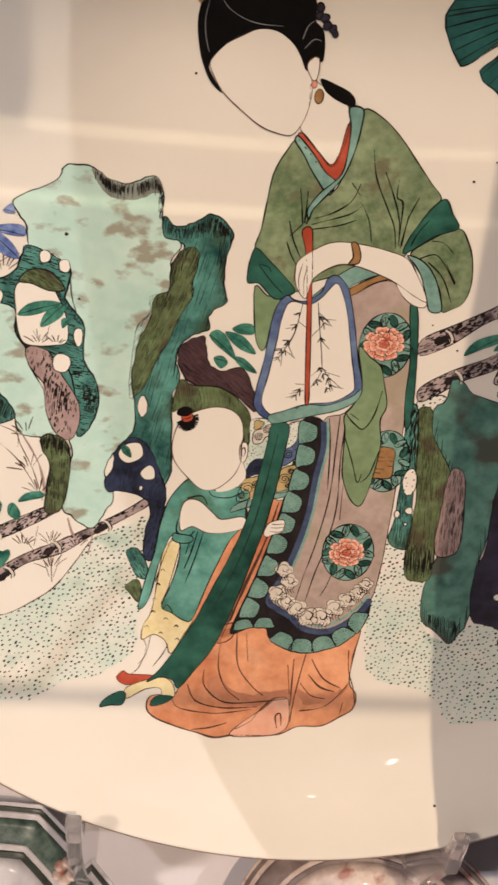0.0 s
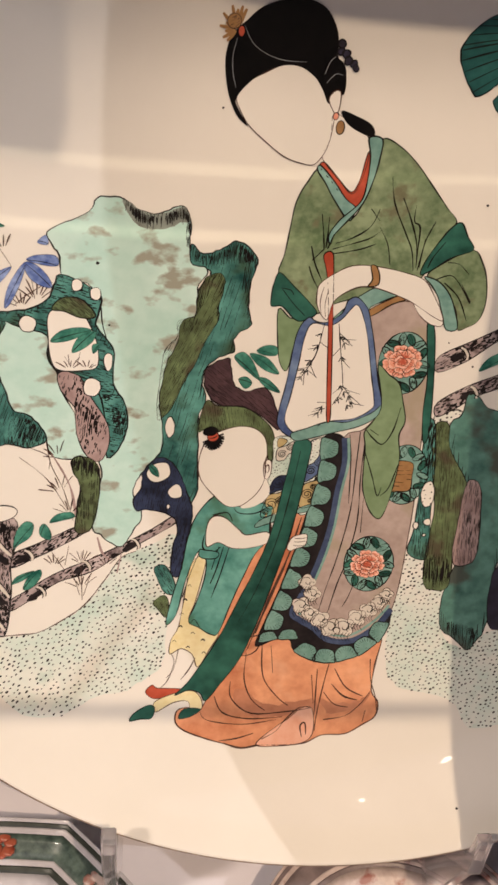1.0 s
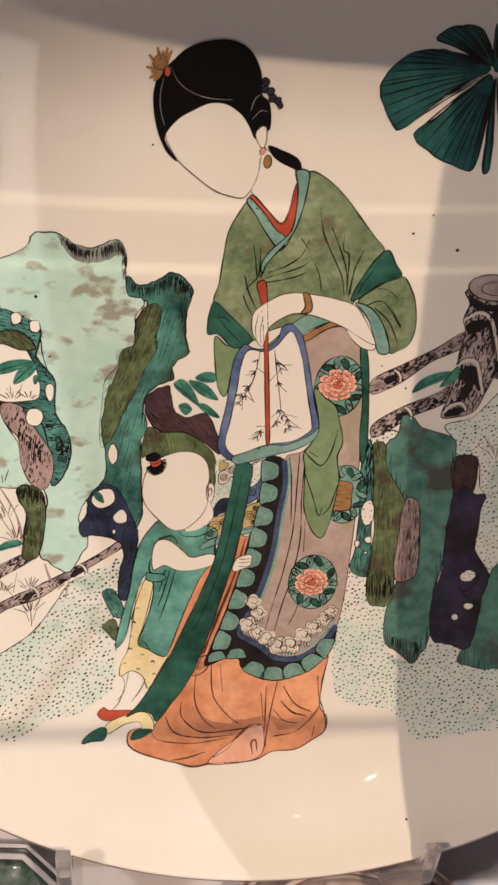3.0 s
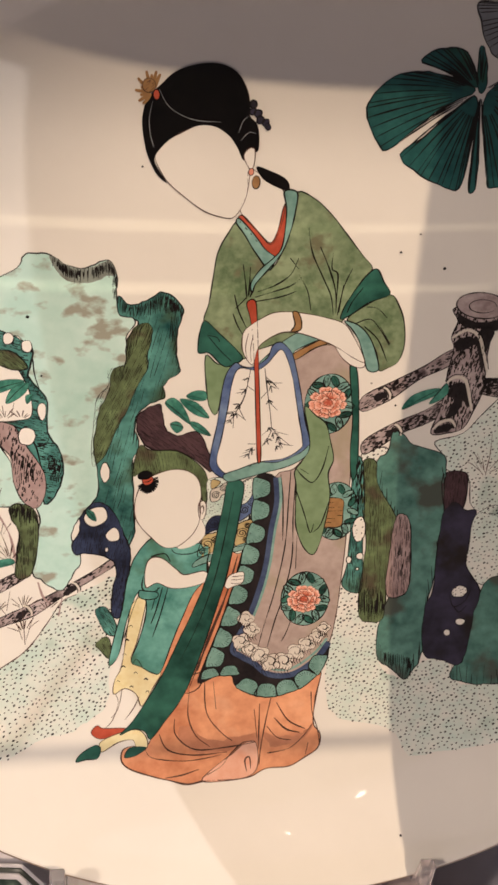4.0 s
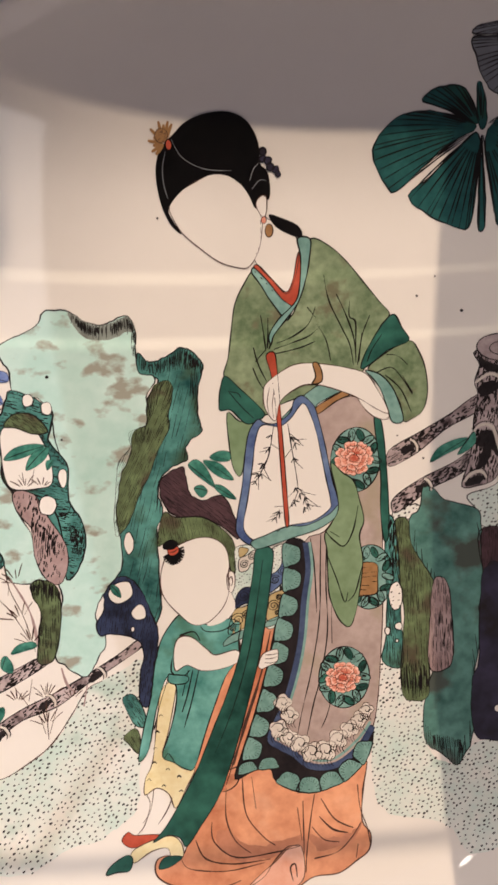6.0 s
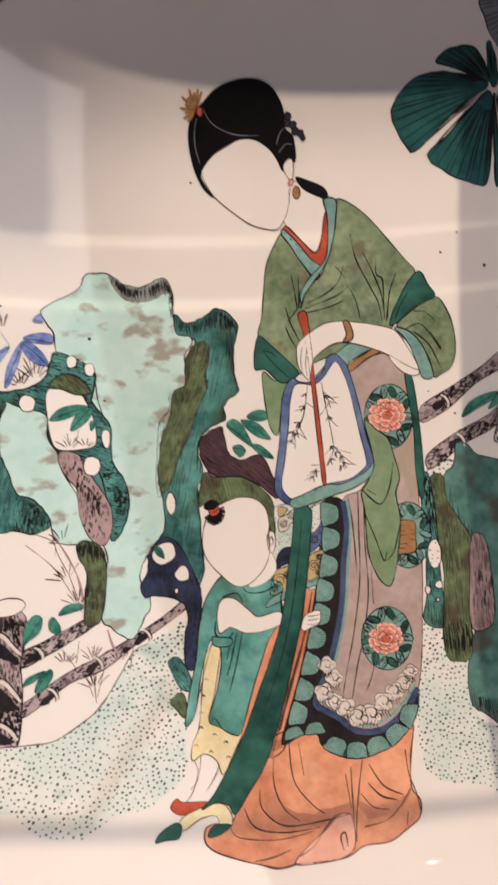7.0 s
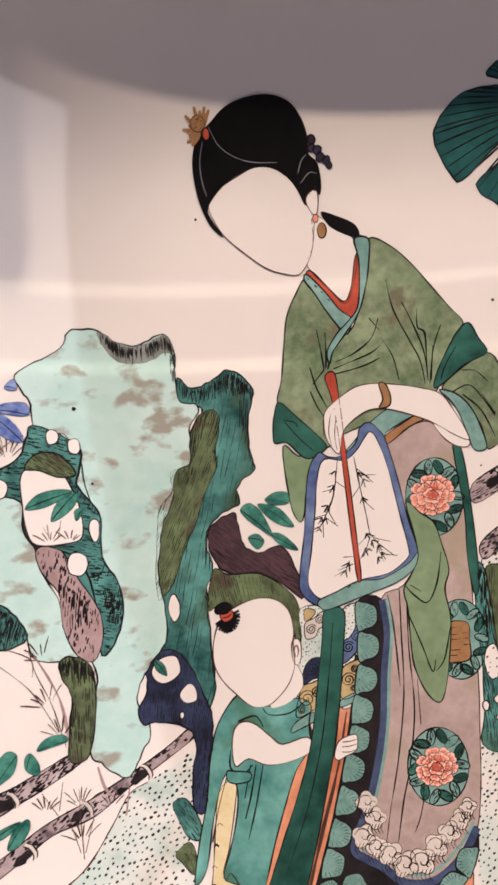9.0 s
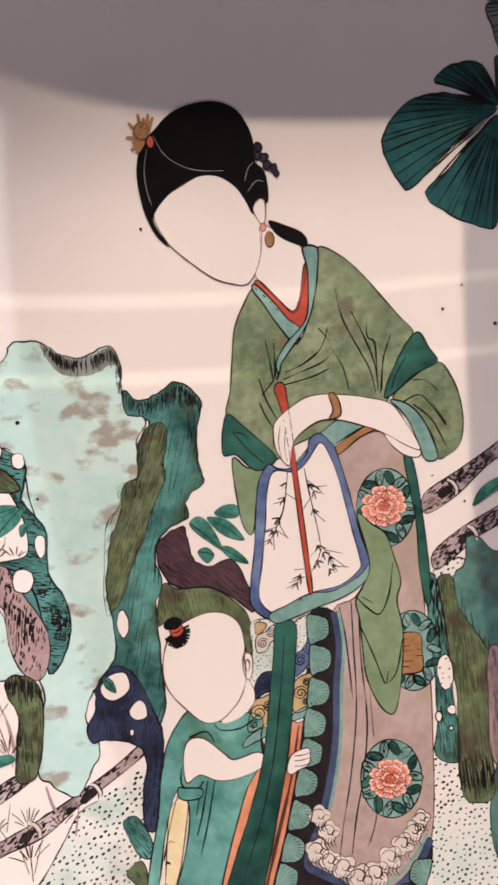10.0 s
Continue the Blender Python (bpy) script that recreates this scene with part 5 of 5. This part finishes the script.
for node in ((-15.9, 35.8), (-16.8, 30.2), (-19.6, 22.5), (-22.0, 17.9), (-23.3, 14.4), (-20.4, 17.3), (-7.0, 34.6), (-5.2, 31.8), (-5.7, 24.7), (-4.9, 10.3), (-5.5, 4.5), (-2.8, 7.4), (-0.5, 5.4), (0.8, 2.5), (-0.7, 0.7), (-12.1, -0.7), (-13.7, -3.6)):
    for spread in (-0.7, -0.1, 0.6):
        t = -1.57 + spread + (0.5 if node[0] > -10 else -0.5) + rng.uniform(-0.25, 0.25)
        far = rng.uniform(2.2, 3.8)
        TWIG.append([node, (node[0] + far * 0.6 * math.cos(t), node[1] + far * 0.6 * math.sin(t) - 0.1), (node[0] + far * math.cos(t), node[1] + far * math.sin(t))])
lines("fan_twig", TWIG, fan, 11, 0.46)
enamel("fan_handle", RED, 11.5, [(-18.5, 72.4), (-14.8, 73.6), (-13.4, 64.6), (-11.5, 42.9), (-9.2, 14.6), (-7.8, -4.4), (-8.3, -8.6), (-9.7, -4.5), (-12.3, 28.9), (-14.6, 53.8), (-16.4, 64.5)], 0.4)
lines("finger_line", [[(-16.9, 57.8), (-17.9, 51.0), (-17.0, 45.5)], [(-14.8, 56.5), (-15.6, 49.7), (-14.9, 43.7)], [(-19.8, 55.9), (-19.9, 49.6)]], dish, 13, 0.35, SEPIA)

# heads stay plain ovals under dark hair
enamel("pale_oval", PORCELAIN, 8, [(-59.6, 137.3), (-55.3, 143.1), (-48.8, 147.1), (-42.3, 150.2), (-34.6, 150.5), (-28.1, 145.1), (-24.0, 138.5), (-20.5, 135.2), (-20.5, 129.8), (-21.1, 122.3), (-22.9, 116.3), (-26.6, 111.3), (-32.0, 111.6), (-39.2, 114.1), (-47.6, 120.3), (-53.5, 125.5), (-57.1, 130.5)], 0.35, ink=SEPIA)
enamel("dark_hair", HAIR, 9, [(-54.7, 126.0), (-59.4, 130.5), (-63.0, 139.5), (-64.6, 150.6), (-63.5, 158.2), (-60.8, 162.6), (-57.3, 165.9), (-52.1, 170.7), (-43.8, 173.9), (-35.3, 174.4), (-28.6, 171.6), (-24.4, 166.1), (-22.5, 159.7), (-22.2, 154.3), (-19.0, 151.1), (-17.8, 145.5), (-18.2, 139.9), (-21.1, 141.6), (-23.3, 136.2), (-26.0, 141.2), (-29.8, 146.2), (-35.7, 149.8), (-42.3, 150.2), (-49.9, 147.1), (-56.4, 141.9), (-60.0, 136.2), (-58.5, 131.7)], 0.4, label="glossy black hair with a bun")
lines("hair_line", [[(-58.3, 164.1), (-54.8, 157.8), (-49.2, 153.9), (-42.5, 151.9), (-33.6, 151.6)], [(-60.7, 159.4), (-62.0, 152.8), (-61.6, 146.3), (-60.1, 140.7)], [(-26.1, 147.5), (-24.7, 152.0), (-22.6, 154.2)], [(-25.1, 144.1), (-22.0, 147.6), (-19.1, 147.3)]], dish, 10, 0.26, GREY)
enamel("dark_hair", HAIR, 9, [(-17.8, 133.4), (-12.6, 132.0), (-6.6, 129.4), (-4.0, 126.5), (-4.2, 124.1), (-8.5, 125.1), (-14.6, 128.4)], 0.4)
enamel("pale_oval", PORCELAIN, 9.5, [(-23.4, 137.4), (-21.9, 140.9), (-19.2, 141.0), (-18.9, 135.2), (-20.3, 132.2)], 0.35, ink=SEPIA)
CROWN = (-60.4, 163.2)
lines("hair_ornament", [[(CROWN[0] + 1.5 * math.cos(radians(d)), CROWN[1] + 1.5 * math.sin(radians(d))), (CROWN[0] + 4.0 * math.cos(radians(d + 4)), CROWN[1] + 4.4 * math.sin(radians(d + 4))), (CROWN[0] + (6.2 + 1.2 * math.sin(d)) * math.cos(radians(d)), CROWN[1] + (7.4 + 1.4 * math.sin(d)) * math.sin(radians(d)))] for d in range(66, 232, 16)], dish, 10, 1.0, GOLD)
enamel("hair_ornament", GOLD, 10.2, oval((CROWN[0] - 1.8, CROWN[1] + 2.2), 2.6, 2.8, 9), 0.35, hatch=(40, 2, 80, 0.3), ink=SEPIA)
enamel("hair_ornament", RED, 10.5, oval((-59.3, 161.9), 1.2, 2.0, 8), 0.3)
for c in ((-20.9, 159.1), (-21.0, 156.1), (-18.7, 155.3), (-17.6, 152.9), (-15.5, 151.7), (-14.6, 150.1)):
    enamel("hair_blossom", INDIGO, 10, oval(c, 1.5, 1.5, 7), 0.5, wave=0.8)
enamel("earring", GOLD, 10, oval((-17.7, 126.9), 1.7, 2.8, 8), 0.35)
enamel("earring", CORAL, 10, oval((-20.0, 131.3), 1.1, 1.5, 7), 0.3)

# ---- the painted child's dress ----
enamel("brocade", GROUND, 5, [(-32.5, -17.5), (-21.7, -18.7), (-22.2, -33.3), (-24.6, -51.9), (-33.4, -59.7), (-36.9, -54.9), (-33.1, -45.6), (-35.1, -37.9), (-32.8, -28.7)], 0.4, dots=(60, 0.32))
enamel("brocade", GROUND, 5, [(-16.2, -19.5), (-7.7, -17.9), (-8.0, -33.2), (-10.4, -47.2), (-12.6, -56.6), (-18.7, -57.6), (-17.6, -42.5), (-16.9, -30.2)], 0.4, dots=(60, 0.32))
def spiral(c, r, turns=2.2, start=0.5):
    count = int(turns * 9)
    return [(c[0] + r * (1 - 0.9 * k / count) * math.cos(start + turns * 6.283 * k / count), c[1] + r * 0.95 * (1 - 0.9 * k / count) * math.sin(start + turns * 6.283 * k / count)) for k in range(count + 1)]


for mat, pts, curls in ((NAVY, [(-33.0, -42.7), (-31.2, -39.2), (-28.4, -37.4), (-24.6, -38.2), (-25.0, -44.5), (-29.0, -45.7), (-33.3, -47.4)], (((-29.2, -41.5), 3.6), ((-32.2, -44.6), 1.5))),
                        (BROCADE, [(-33.4, -48.2), (-29.2, -47.0), (-25.0, -46.0), (-25.8, -54.9), (-28.8, -57.5), (-36.4, -60.2), (-35.4, -53.0)], (((-32.0, -53.2), 3.6), ((-27.8, -51.0), 2.4), ((-34.2, -57.4), 1.8))),
                        (BLUE, [(-16.9, -32.9), (-13.7, -30.5), (-11.3, -27.0), (-9.4, -21.9), (-7.6, -19.5), (-8.2, -31.6), (-10.3, -35.6), (-17.2, -40.8)], (((-10.8, -30.2), 2.4), ((-14.3, -34.3), 2.5), ((-9.6, -23.6), 1.7))),
                        (BROCADE, [(-17.6, -43.0), (-10.4, -39.6), (-10.0, -43.0), (-11.4, -52.2), (-18.2, -54.3)], (((-15.0, -47.2), 3.0), ((-12.2, -43.2), 1.7), ((-13.2, -50.8), 1.4))),
                        (FOAM, [(-31.0, -23.5), (-27.4, -21.7), (-24.1, -19.4), (-22.1, -21.2), (-22.9, -24.8), (-25.6, -26.1), (-27.4, -29.1), (-31.0, -29.3)], (((-25.0, -22.4), 2.0), ((-28.6, -26.0), 2.2))),
                        (BROCADE, [(-30.8, -17.8), (-26.7, -18.6), (-27.9, -21.1), (-30.9, -22.5)], ())):
    cloud = enamel("brocade_cloud", mat, 6, pts, 0.4)
    if curls:
        lines("brocade_curl", [spiral(c, r) for c, r in curls], cloud, 6.7, 0.42)
for pts in ([(-38.6, -63.8), (-35.4, -61.0), (-28.9, -58.5), (-28.6, -61.8), (-35.6, -64.9), (-38.9, -66.0)], [(-18.4, -54.9), (-11.6, -52.4), (-12.0, -55.6), (-18.8, -57.8)]):
    enamel("brocade_band", AQUA, 6.4, pts, 0.4)
enamel("sleeve_band", TUNIC, 8.6, [(-65.2, -78.0), (-62.8, -78.3), (-56.2, -79.6), (-56.8, -82.8), (-62.1, -83.2), (-65.3, -81.6)], 0.45)
lines("ground_line", [[(-161.3, -116.9), (-150.0, -118.0), (-141.5, -118.0), (-131.1, -113.4), (-120.3, -106.1), (-110.4, -92.9), (-103.1, -81.8), (-96.0, -78.4)]], dish, 2, 0.5, SEPIA)
enamel("trousers", YELLOW, 5, [(-77.6, -128.2), (-74.0, -120.5), (-71.4, -101.5), (-68.8, -85.7), (-61.9, -81.2), (-63.1, -92.3), (-66.5, -108.1), (-69.2, -117.6), (-61.2, -118.0), (-53.9, -124.8), (-58.0, -134.2), (-63.6, -144.0), (-66.6, -136.9), (-72.4, -133.3), (-78.1, -136.0)], 0.4, ink=SEPIA, label="yellow enamel trousers with tiny sprigs")
lines("sprig", [[(p[0] - 1, p[1]), (p[0], p[1] + 0.8), (p[0] + 1, p[1] - 0.2)] for p in ((-75.9, -129.2), (-66.8, -125.1), (-61.6, -129.2), (-69.0, -132.9), (-60.8, -136.3), (-71.3, -106.3), (-69.4, -98.4), (-72.6, -114.2), (-73.1, -121.2))], dish, 6, 0.5)
enamel("child_robe", TUNIC, 6, [(-59.3, -48.9), (-67.3, -59.0), (-71.2, -71.4), (-73.8, -88.6), (-77.8, -104.3), (-80.5, -119.4), (-75.5, -114.0), (-71.5, -95.1), (-66.1, -79.4), (-61.8, -84.4), (-62.5, -95.5), (-65.9, -108.2), (-69.2, -118.2), (-64.0, -121.7), (-58.2, -125.6), (-53.9, -124.8), (-48.6, -108.9), (-44.1, -96.2), (-38.1, -80.9), (-32.0, -72.4), (-31.8, -62.9), (-30.8, -55.0), (-37.8, -52.4), (-46.0, -54.8), (-54.3, -51.5)], 0.5, label="teal enamel child's tunic")
lines("robe_fold", [[(-50.9, -76.8), (-54.7, -92.6), (-58.6, -105.3)], [(-53.7, -76.7), (-56.7, -89.3), (-59.3, -97.2)], [(-55.9, -76.6), (-59.0, -89.3)], [(-50.1, -54.1), (-47.3, -57.9), (-39.0, -58.0), (-32.2, -53.4)], [(-62.2, -65.4), (-63.9, -76.4), (-59.2, -79.7), (-55.0, -76.7)], [(-59.6, -59.2), (-52.8, -57.8), (-49.9, -62.6)], [(-65.3, -79.5), (-69.5, -92.0), (-72.7, -104.6)], [(-68.3, -119.2), (-66.3, -117.1), (-63.4, -121.8)]], dish, 8, 0.55)
enamel("pale_field", PORCELAIN, 8, [(-62.0, -76.4), (-62.2, -65.4), (-59.6, -60.1), (-54.1, -60.3), (-47.0, -66.7), (-42.7, -70.0), (-33.0, -68.2), (-30.8, -73.3), (-39.7, -77.0), (-49.4, -77.4), (-56.5, -74.1)], 0.4, ink=SEPIA)
enamel("child_sash", DEEP, 9, [(-23.0, -19.0), (-15.4, -19.5), (-16.2, -33.3), (-18.5, -51.9), (-21.7, -70.9), (-26.4, -90.1), (-32.6, -112.6), (-37.9, -128.7), (-43.3, -141.4), (-51.8, -153.6), (-58.9, -162.5), (-61.9, -158.2), (-67.7, -156.2), (-74.9, -158.6), (-68.7, -152.4), (-60.8, -140.4), (-52.4, -124.9), (-45.7, -109.0), (-37.8, -89.9), (-31.5, -70.8), (-27.1, -45.6), (-24.6, -30.2)], 0.4, label="long dark green enamel sash")
lines("sash_fold", [[(-20.0, -24.1), (-22.9, -45.7), (-27.3, -70.8), (-34.7, -96.4), (-44.0, -118.8)]], dish, 10, 0.4)
enamel("pale_field", PORCELAIN, 9.5, [(-22.5, -76.6), (-20.8, -71.5), (-17.5, -69.6), (-13.6, -69.0), (-12.9, -71.5), (-13.8, -75.4), (-18.2, -77.3), (-21.0, -78.5)], 0.35, ink=SEPIA)
lines("finger_line", [[(-19.1, -71.5), (-16.0, -71.5), (-12.9, -70.9)], [(-19.3, -73.4), (-16.2, -73.4), (-13.1, -72.8)], [(-19.5, -75.4), (-16.6, -75.7), (-13.8, -75.1)]], dish, 11, 0.35, SEPIA)
enamel("sash_end", YELLOW, 8, [(-85.0, -161.5), (-76.4, -157.9), (-66.3, -156.6), (-61.5, -160.7), (-60.8, -166.9), (-66.1, -168.5), (-67.9, -162.3), (-75.5, -162.5), (-84.1, -166.6)], 0.4, ink=SEPIA)
enamel("sash_end", DEEP, 8.5, [(-97.2, -169.8), (-94.9, -166.1), (-87.8, -162.6), (-84.7, -164.5), (-86.3, -169.6), (-92.0, -169.4)], 0.4)
enamel("sash_end", DEEP, 8.5, [(-72.4, -170.9), (-69.6, -166.1), (-61.1, -166.9), (-66.6, -170.6)], 0.4)
enamel("shoe", RED, 7, [(-89.6, -155.8), (-86.5, -152.2), (-83.6, -154.1), (-75.0, -154.9), (-71.5, -155.9), (-76.4, -158.5), (-85.0, -159.7)], 0.4, ink=SEPIA)
lines("leg_line", [[(-77.5, -135.4), (-75.7, -140.9), (-78.5, -150.0), (-82.2, -154.2)], [(-65.1, -138.6), (-67.9, -144.7), (-72.2, -150.6)], [(-73.8, -133.8), (-75.7, -144.0), (-79.4, -149.0)]], dish, 6, 0.35, SEPIA)
enamel("pale_field", PORCELAIN, 7.6, [(-38.3, -39.4), (-35.0, -40.7), (-33.2, -44.6), (-34.2, -49.5), (-39.9, -54.2), (-46.5, -55.1), (-42.9, -49.2)], 0)
enamel("pale_oval", PORCELAIN, 8, [(-67.6, -35.2), (-67.2, -27.4), (-64.7, -20.2), (-59.5, -15.2), (-50.6, -12.0), (-42.6, -12.7), (-37.3, -17.5), (-35.7, -25.3), (-36.2, -30.8), (-36.1, -39.4), (-38.6, -46.2), (-42.8, -51.1), (-47.4, -54.2), (-53.7, -54.0), (-60.4, -47.7), (-65.4, -41.4)], 0.4, ink=SEPIA)
enamel("ear", PORCELAIN, 8.4, [(-36.8, -31.1), (-35.0, -29.0), (-33.2, -30.8), (-33.3, -36.3), (-34.8, -39.4), (-36.5, -37.6)], 0.3, ink=SEPIA)
lines("ear_line", [[(-35.5, -36.3), (-35.9, -33.3), (-34.8, -31.7), (-34.2, -34.2), (-34.9, -36.3)]], dish, 9, 0.35, SEPIA)
lines("hair_strand", [[(-61.3, -17.9), tip] for tip in [(-66.0, -20.5), (-65.7, -21.7), (-64.9, -22.9), (-63.8, -23.5), (-62.8, -24.2), (-61.7, -24.5), (-60.6, -24.2), (-59.6, -23.9), (-58.5, -23.3), (-57.7, -22.4), (-57.0, -21.2), (-56.5, -20.0), (-56.2, -18.5), (-56.3, -17.4), (-56.6, -15.9)]], dish, 9, 1.3, HAIR)
lines("hair_strand", [[(-61.3, -18.2), tip] for tip in [(-64.7, -21.4), (-63.6, -22.3), (-62.3, -23.0), (-60.9, -23.0), (-59.6, -22.4), (-58.6, -21.5), (-57.8, -20.0), (-57.6, -18.2)]], dish, 9.2, 1.9, HAIR)
enamel("hair_tie", RED, 9.7, [(-64.0, -16.6), (-60.3, -14.9), (-58.7, -17.3), (-60.2, -19.4), (-62.9, -19.7)], 0.4)
lines("tie_line", [[(-63.2, -18.2), (-61.0, -17.9), (-59.5, -16.7)]], dish, 10, 0.4)
enamel("dark_hair", HAIR, 10, [(-66.1, -14.8), (-65.1, -12.8), (-62.5, -11.9), (-59.8, -12.8), (-59.3, -14.9), (-61.1, -16.7), (-64.0, -16.9), (-65.6, -16.3)], 0, wave=0.3)


# ---- clear stand under the dish ----
def plate_bm(profile, x0, x1, bevel=0.0008):
    """A plate cut to a (y, z) profile, from x0 to x1."""
    bm = bmesh.new()
    a = [bm.verts.new((x0, y, z)) for y, z in profile]
    b = [bm.verts.new((x1, y, z)) for y, z in profile]
    n = len(profile)
    bm.faces.new(a[::-1])
    bm.faces.new(b)
    for k in range(n):
        bm.faces.new((a[k], a[(k + 1) % n], b[(k + 1) % n], b[k]))
    bmesh.ops.recalc_face_normals(bm, faces=bm.faces[:])
    bmesh.ops.bevel(bm, geom=bm.edges[:], offset=bevel, segments=1, affect="EDGES")
    return bm


stand = new("dish_stand", None)
stand.location = (0, 0, SHELF_Z)
tagged(stand, "clear acrylic easel stand holding up the large dish", "stand")
for x, top in ((-0.105, 1.058), (0.083, 1.049)):
    side = [(-0.1045, top), (-0.0985, top + 0.0006), (-0.0965, top - 0.013), (-0.094, top - 0.0245), (-0.082, top - 0.0285), (-0.055, 1.034), (-0.02, 1.068), (-0.0035, 1.1214), (0.024, 1.289), (0.033, 1.289),
            (0.020, 1.10), (0.03, 0.99), (0.09, SHELF_Z + 0.012), (0.09, SHELF_Z), (-0.07, SHELF_Z), (-0.07, SHELF_Z + 0.012), (-0.084, 0.975), (-0.098, 1.012), (-0.1035, top - 0.03)]
    ob = part("side_plate", plate_bm([(y, z - SHELF_Z) for y, z in side], x - 0.0037, x + 0.0037), ACRYLIC, stand, smooth=False)
part("cross_bar", box_bm(-0.1013, 0.0793, 0.03, 0.06, 0.0, 0.006, 0.0008), ACRYLIC, stand, smooth=False)

# ---- smaller dishes on the plinth ----
GLAZE = mottled("bluish_glaze", (0.44, 0.43, 0.47), (0.60, 0.59, 0.63), 30.0, 6.0, 0.2, 0.6)
GREENB = mottled("border_green", (0.035, 0.060, 0.055), (0.12, 0.17, 0.15), 160.0, 6.0, 0.3, 0.5)
REDF = mottled("border_red", (0.28, 0.05, 0.03), (0.42, 0.12, 0.07), 200.0, 6.0, 0.3, 0.5)
RIMB = mottled("rim_black", (0.02, 0.025, 0.02), (0.05, 0.06, 0.05), 100.0, 5.0, 0.3, 0.5)
TAUPE = mottled("taupe_glaze", (0.13, 0.10, 0.10), (0.24, 0.19, 0.19), 60.0, 7.0, 0.4, 0.15)
PINK = mottled("pink_glaze", (0.42, 0.33, 0.31), (0.6, 0.5, 0.47), 120.0, 7.0, 0.4, 0.2, third=(0.3, 0.12, 0.1))


def lobed(theta, sides):
    if sides < 3:
        return 1.0
    step = 2 * math.pi / sides
    return math.cos(step / 2) / math.cos((theta % step) - step / 2) * 0.85 + 0.15


def ring_bm(r0, z0, r1, z1, sides, steps=96, thick=0.003, rows=5):
    """A band of a dish's wall, from (r0, z0) to (r1, z1)."""
    bm = bmesh.new()
    loops = []
    for k in range(rows + 1):
        f = k / rows
        loops.append((r0 + (r1 - r0) * f, z0 + (z1 - z0) * f))
    loops += [(r, z - thick) for r, z in reversed(loops)]
    rings = [[bm.verts.new((r * lobed(2 * math.pi * j / steps, sides) * math.cos(2 * math.pi * j / steps), r * lobed(2 * math.pi * j / steps, sides) * math.sin(2 * math.pi * j / steps), z)) for j in range(steps)] for r, z in loops]
    for a, b in zip(rings, rings[1:] + rings[:1]):
        for j in range(steps):
            bm.faces.new((a[j], b[j], b[(j + 1) % steps], a[(j + 1) % steps]))
    bmesh.ops.recalc_face_normals(bm, faces=bm.faces[:])
    return bm


def small_dish(name, label, at, radius, high, sides, turn, base, border, rim, blossom):
    thing = new(name, None)
    thing.matrix_world = pose(*at, 0, 0, turn)
    tagged(thing, label, "dish", "small dishes")
    foot = lathe_bm([(0.0, 0.006), (radius * 0.5, 0.006), (radius * 0.58, 0.008), (radius * 0.58, 0.003), (radius * 0.46, 0.003), (radius * 0.45, 0.0), (radius * 0.42, 0.0), (radius * 0.41, 0.003), (0.0, 0.003)], 64)
    part("well", foot, base, thing)
    bands = ((0.56, 0.74, "wall", base), (0.74, 0.775, "inner_line", rim), (0.775, 0.805, "inner_band", base), (0.805, 0.925, "border", border), (0.925, 0.955, "outer_band", base), (0.955, 0.98, "outer_line", rim), (0.98, 1.0, "rim", base))
    for r0, r1, band, mat in bands:
        z0, z1 = (0.0085 + (high - 0.0085) * (r - 0.56) / 0.44 for r in (r0, r1))
        part(band, ring_bm(radius * r0, z0, radius * r1, z1, sides, rows=3), mat, thing)
    for k in range(8):
        a = math.pi / 8 + k * math.pi / 4
        r = radius * 0.865 * lobed(a, sides)
        z = 0.0085 + (high - 0.0085) * (0.865 - 0.56) / 0.44
        bm = bmesh.new()
        for j in range(6):
            b = j * math.pi / 3
            bmesh.ops.create_uvsphere(bm, u_segments=8, v_segments=5, radius=radius * 0.042, matrix=Matrix.Translation((r * math.cos(a) + radius * 0.045 * math.cos(b), r * math.sin(a) + radius * 0.045 * math.sin(b), z + 0.001 + high * 0.05 * math.cos(b - a))) @ Matrix.Diagonal((1, 1, 0.25, 1)))
        part("painted_blossom", bm, blossom if k % 2 else PINK, thing)
    bm = bmesh.new()
    for j in range(9):
        a, r = rng.uniform(0, 6.28), radius * rng.uniform(0.05, 0.42)
        bmesh.ops.create_uvsphere(bm, u_segments=8, v_segments=5, radius=radius * rng.uniform(0.05, 0.1), matrix=Matrix.Translation((r * math.cos(a), r * math.sin(a), 0.0062)) @ Matrix.Diagonal((1, 1, 0.06, 1)))
    part("painted_spray", bm, blossom, thing)
    return thing


small_dish("octagonal_dish", "small octagonal dish with a green flowered border on the plinth", (-0.174, -0.118, SHELF_Z), 0.098, 0.042, 8, 20, GLAZE, GREENB, RIMB, REDF)
small_dish("round_dish", "small round taupe dish with a pink centre on the plinth", (0.055, -0.108, SHELF_Z), 0.082, 0.030, 0, 0, PINK, TAUPE, TAUPE, PINK)
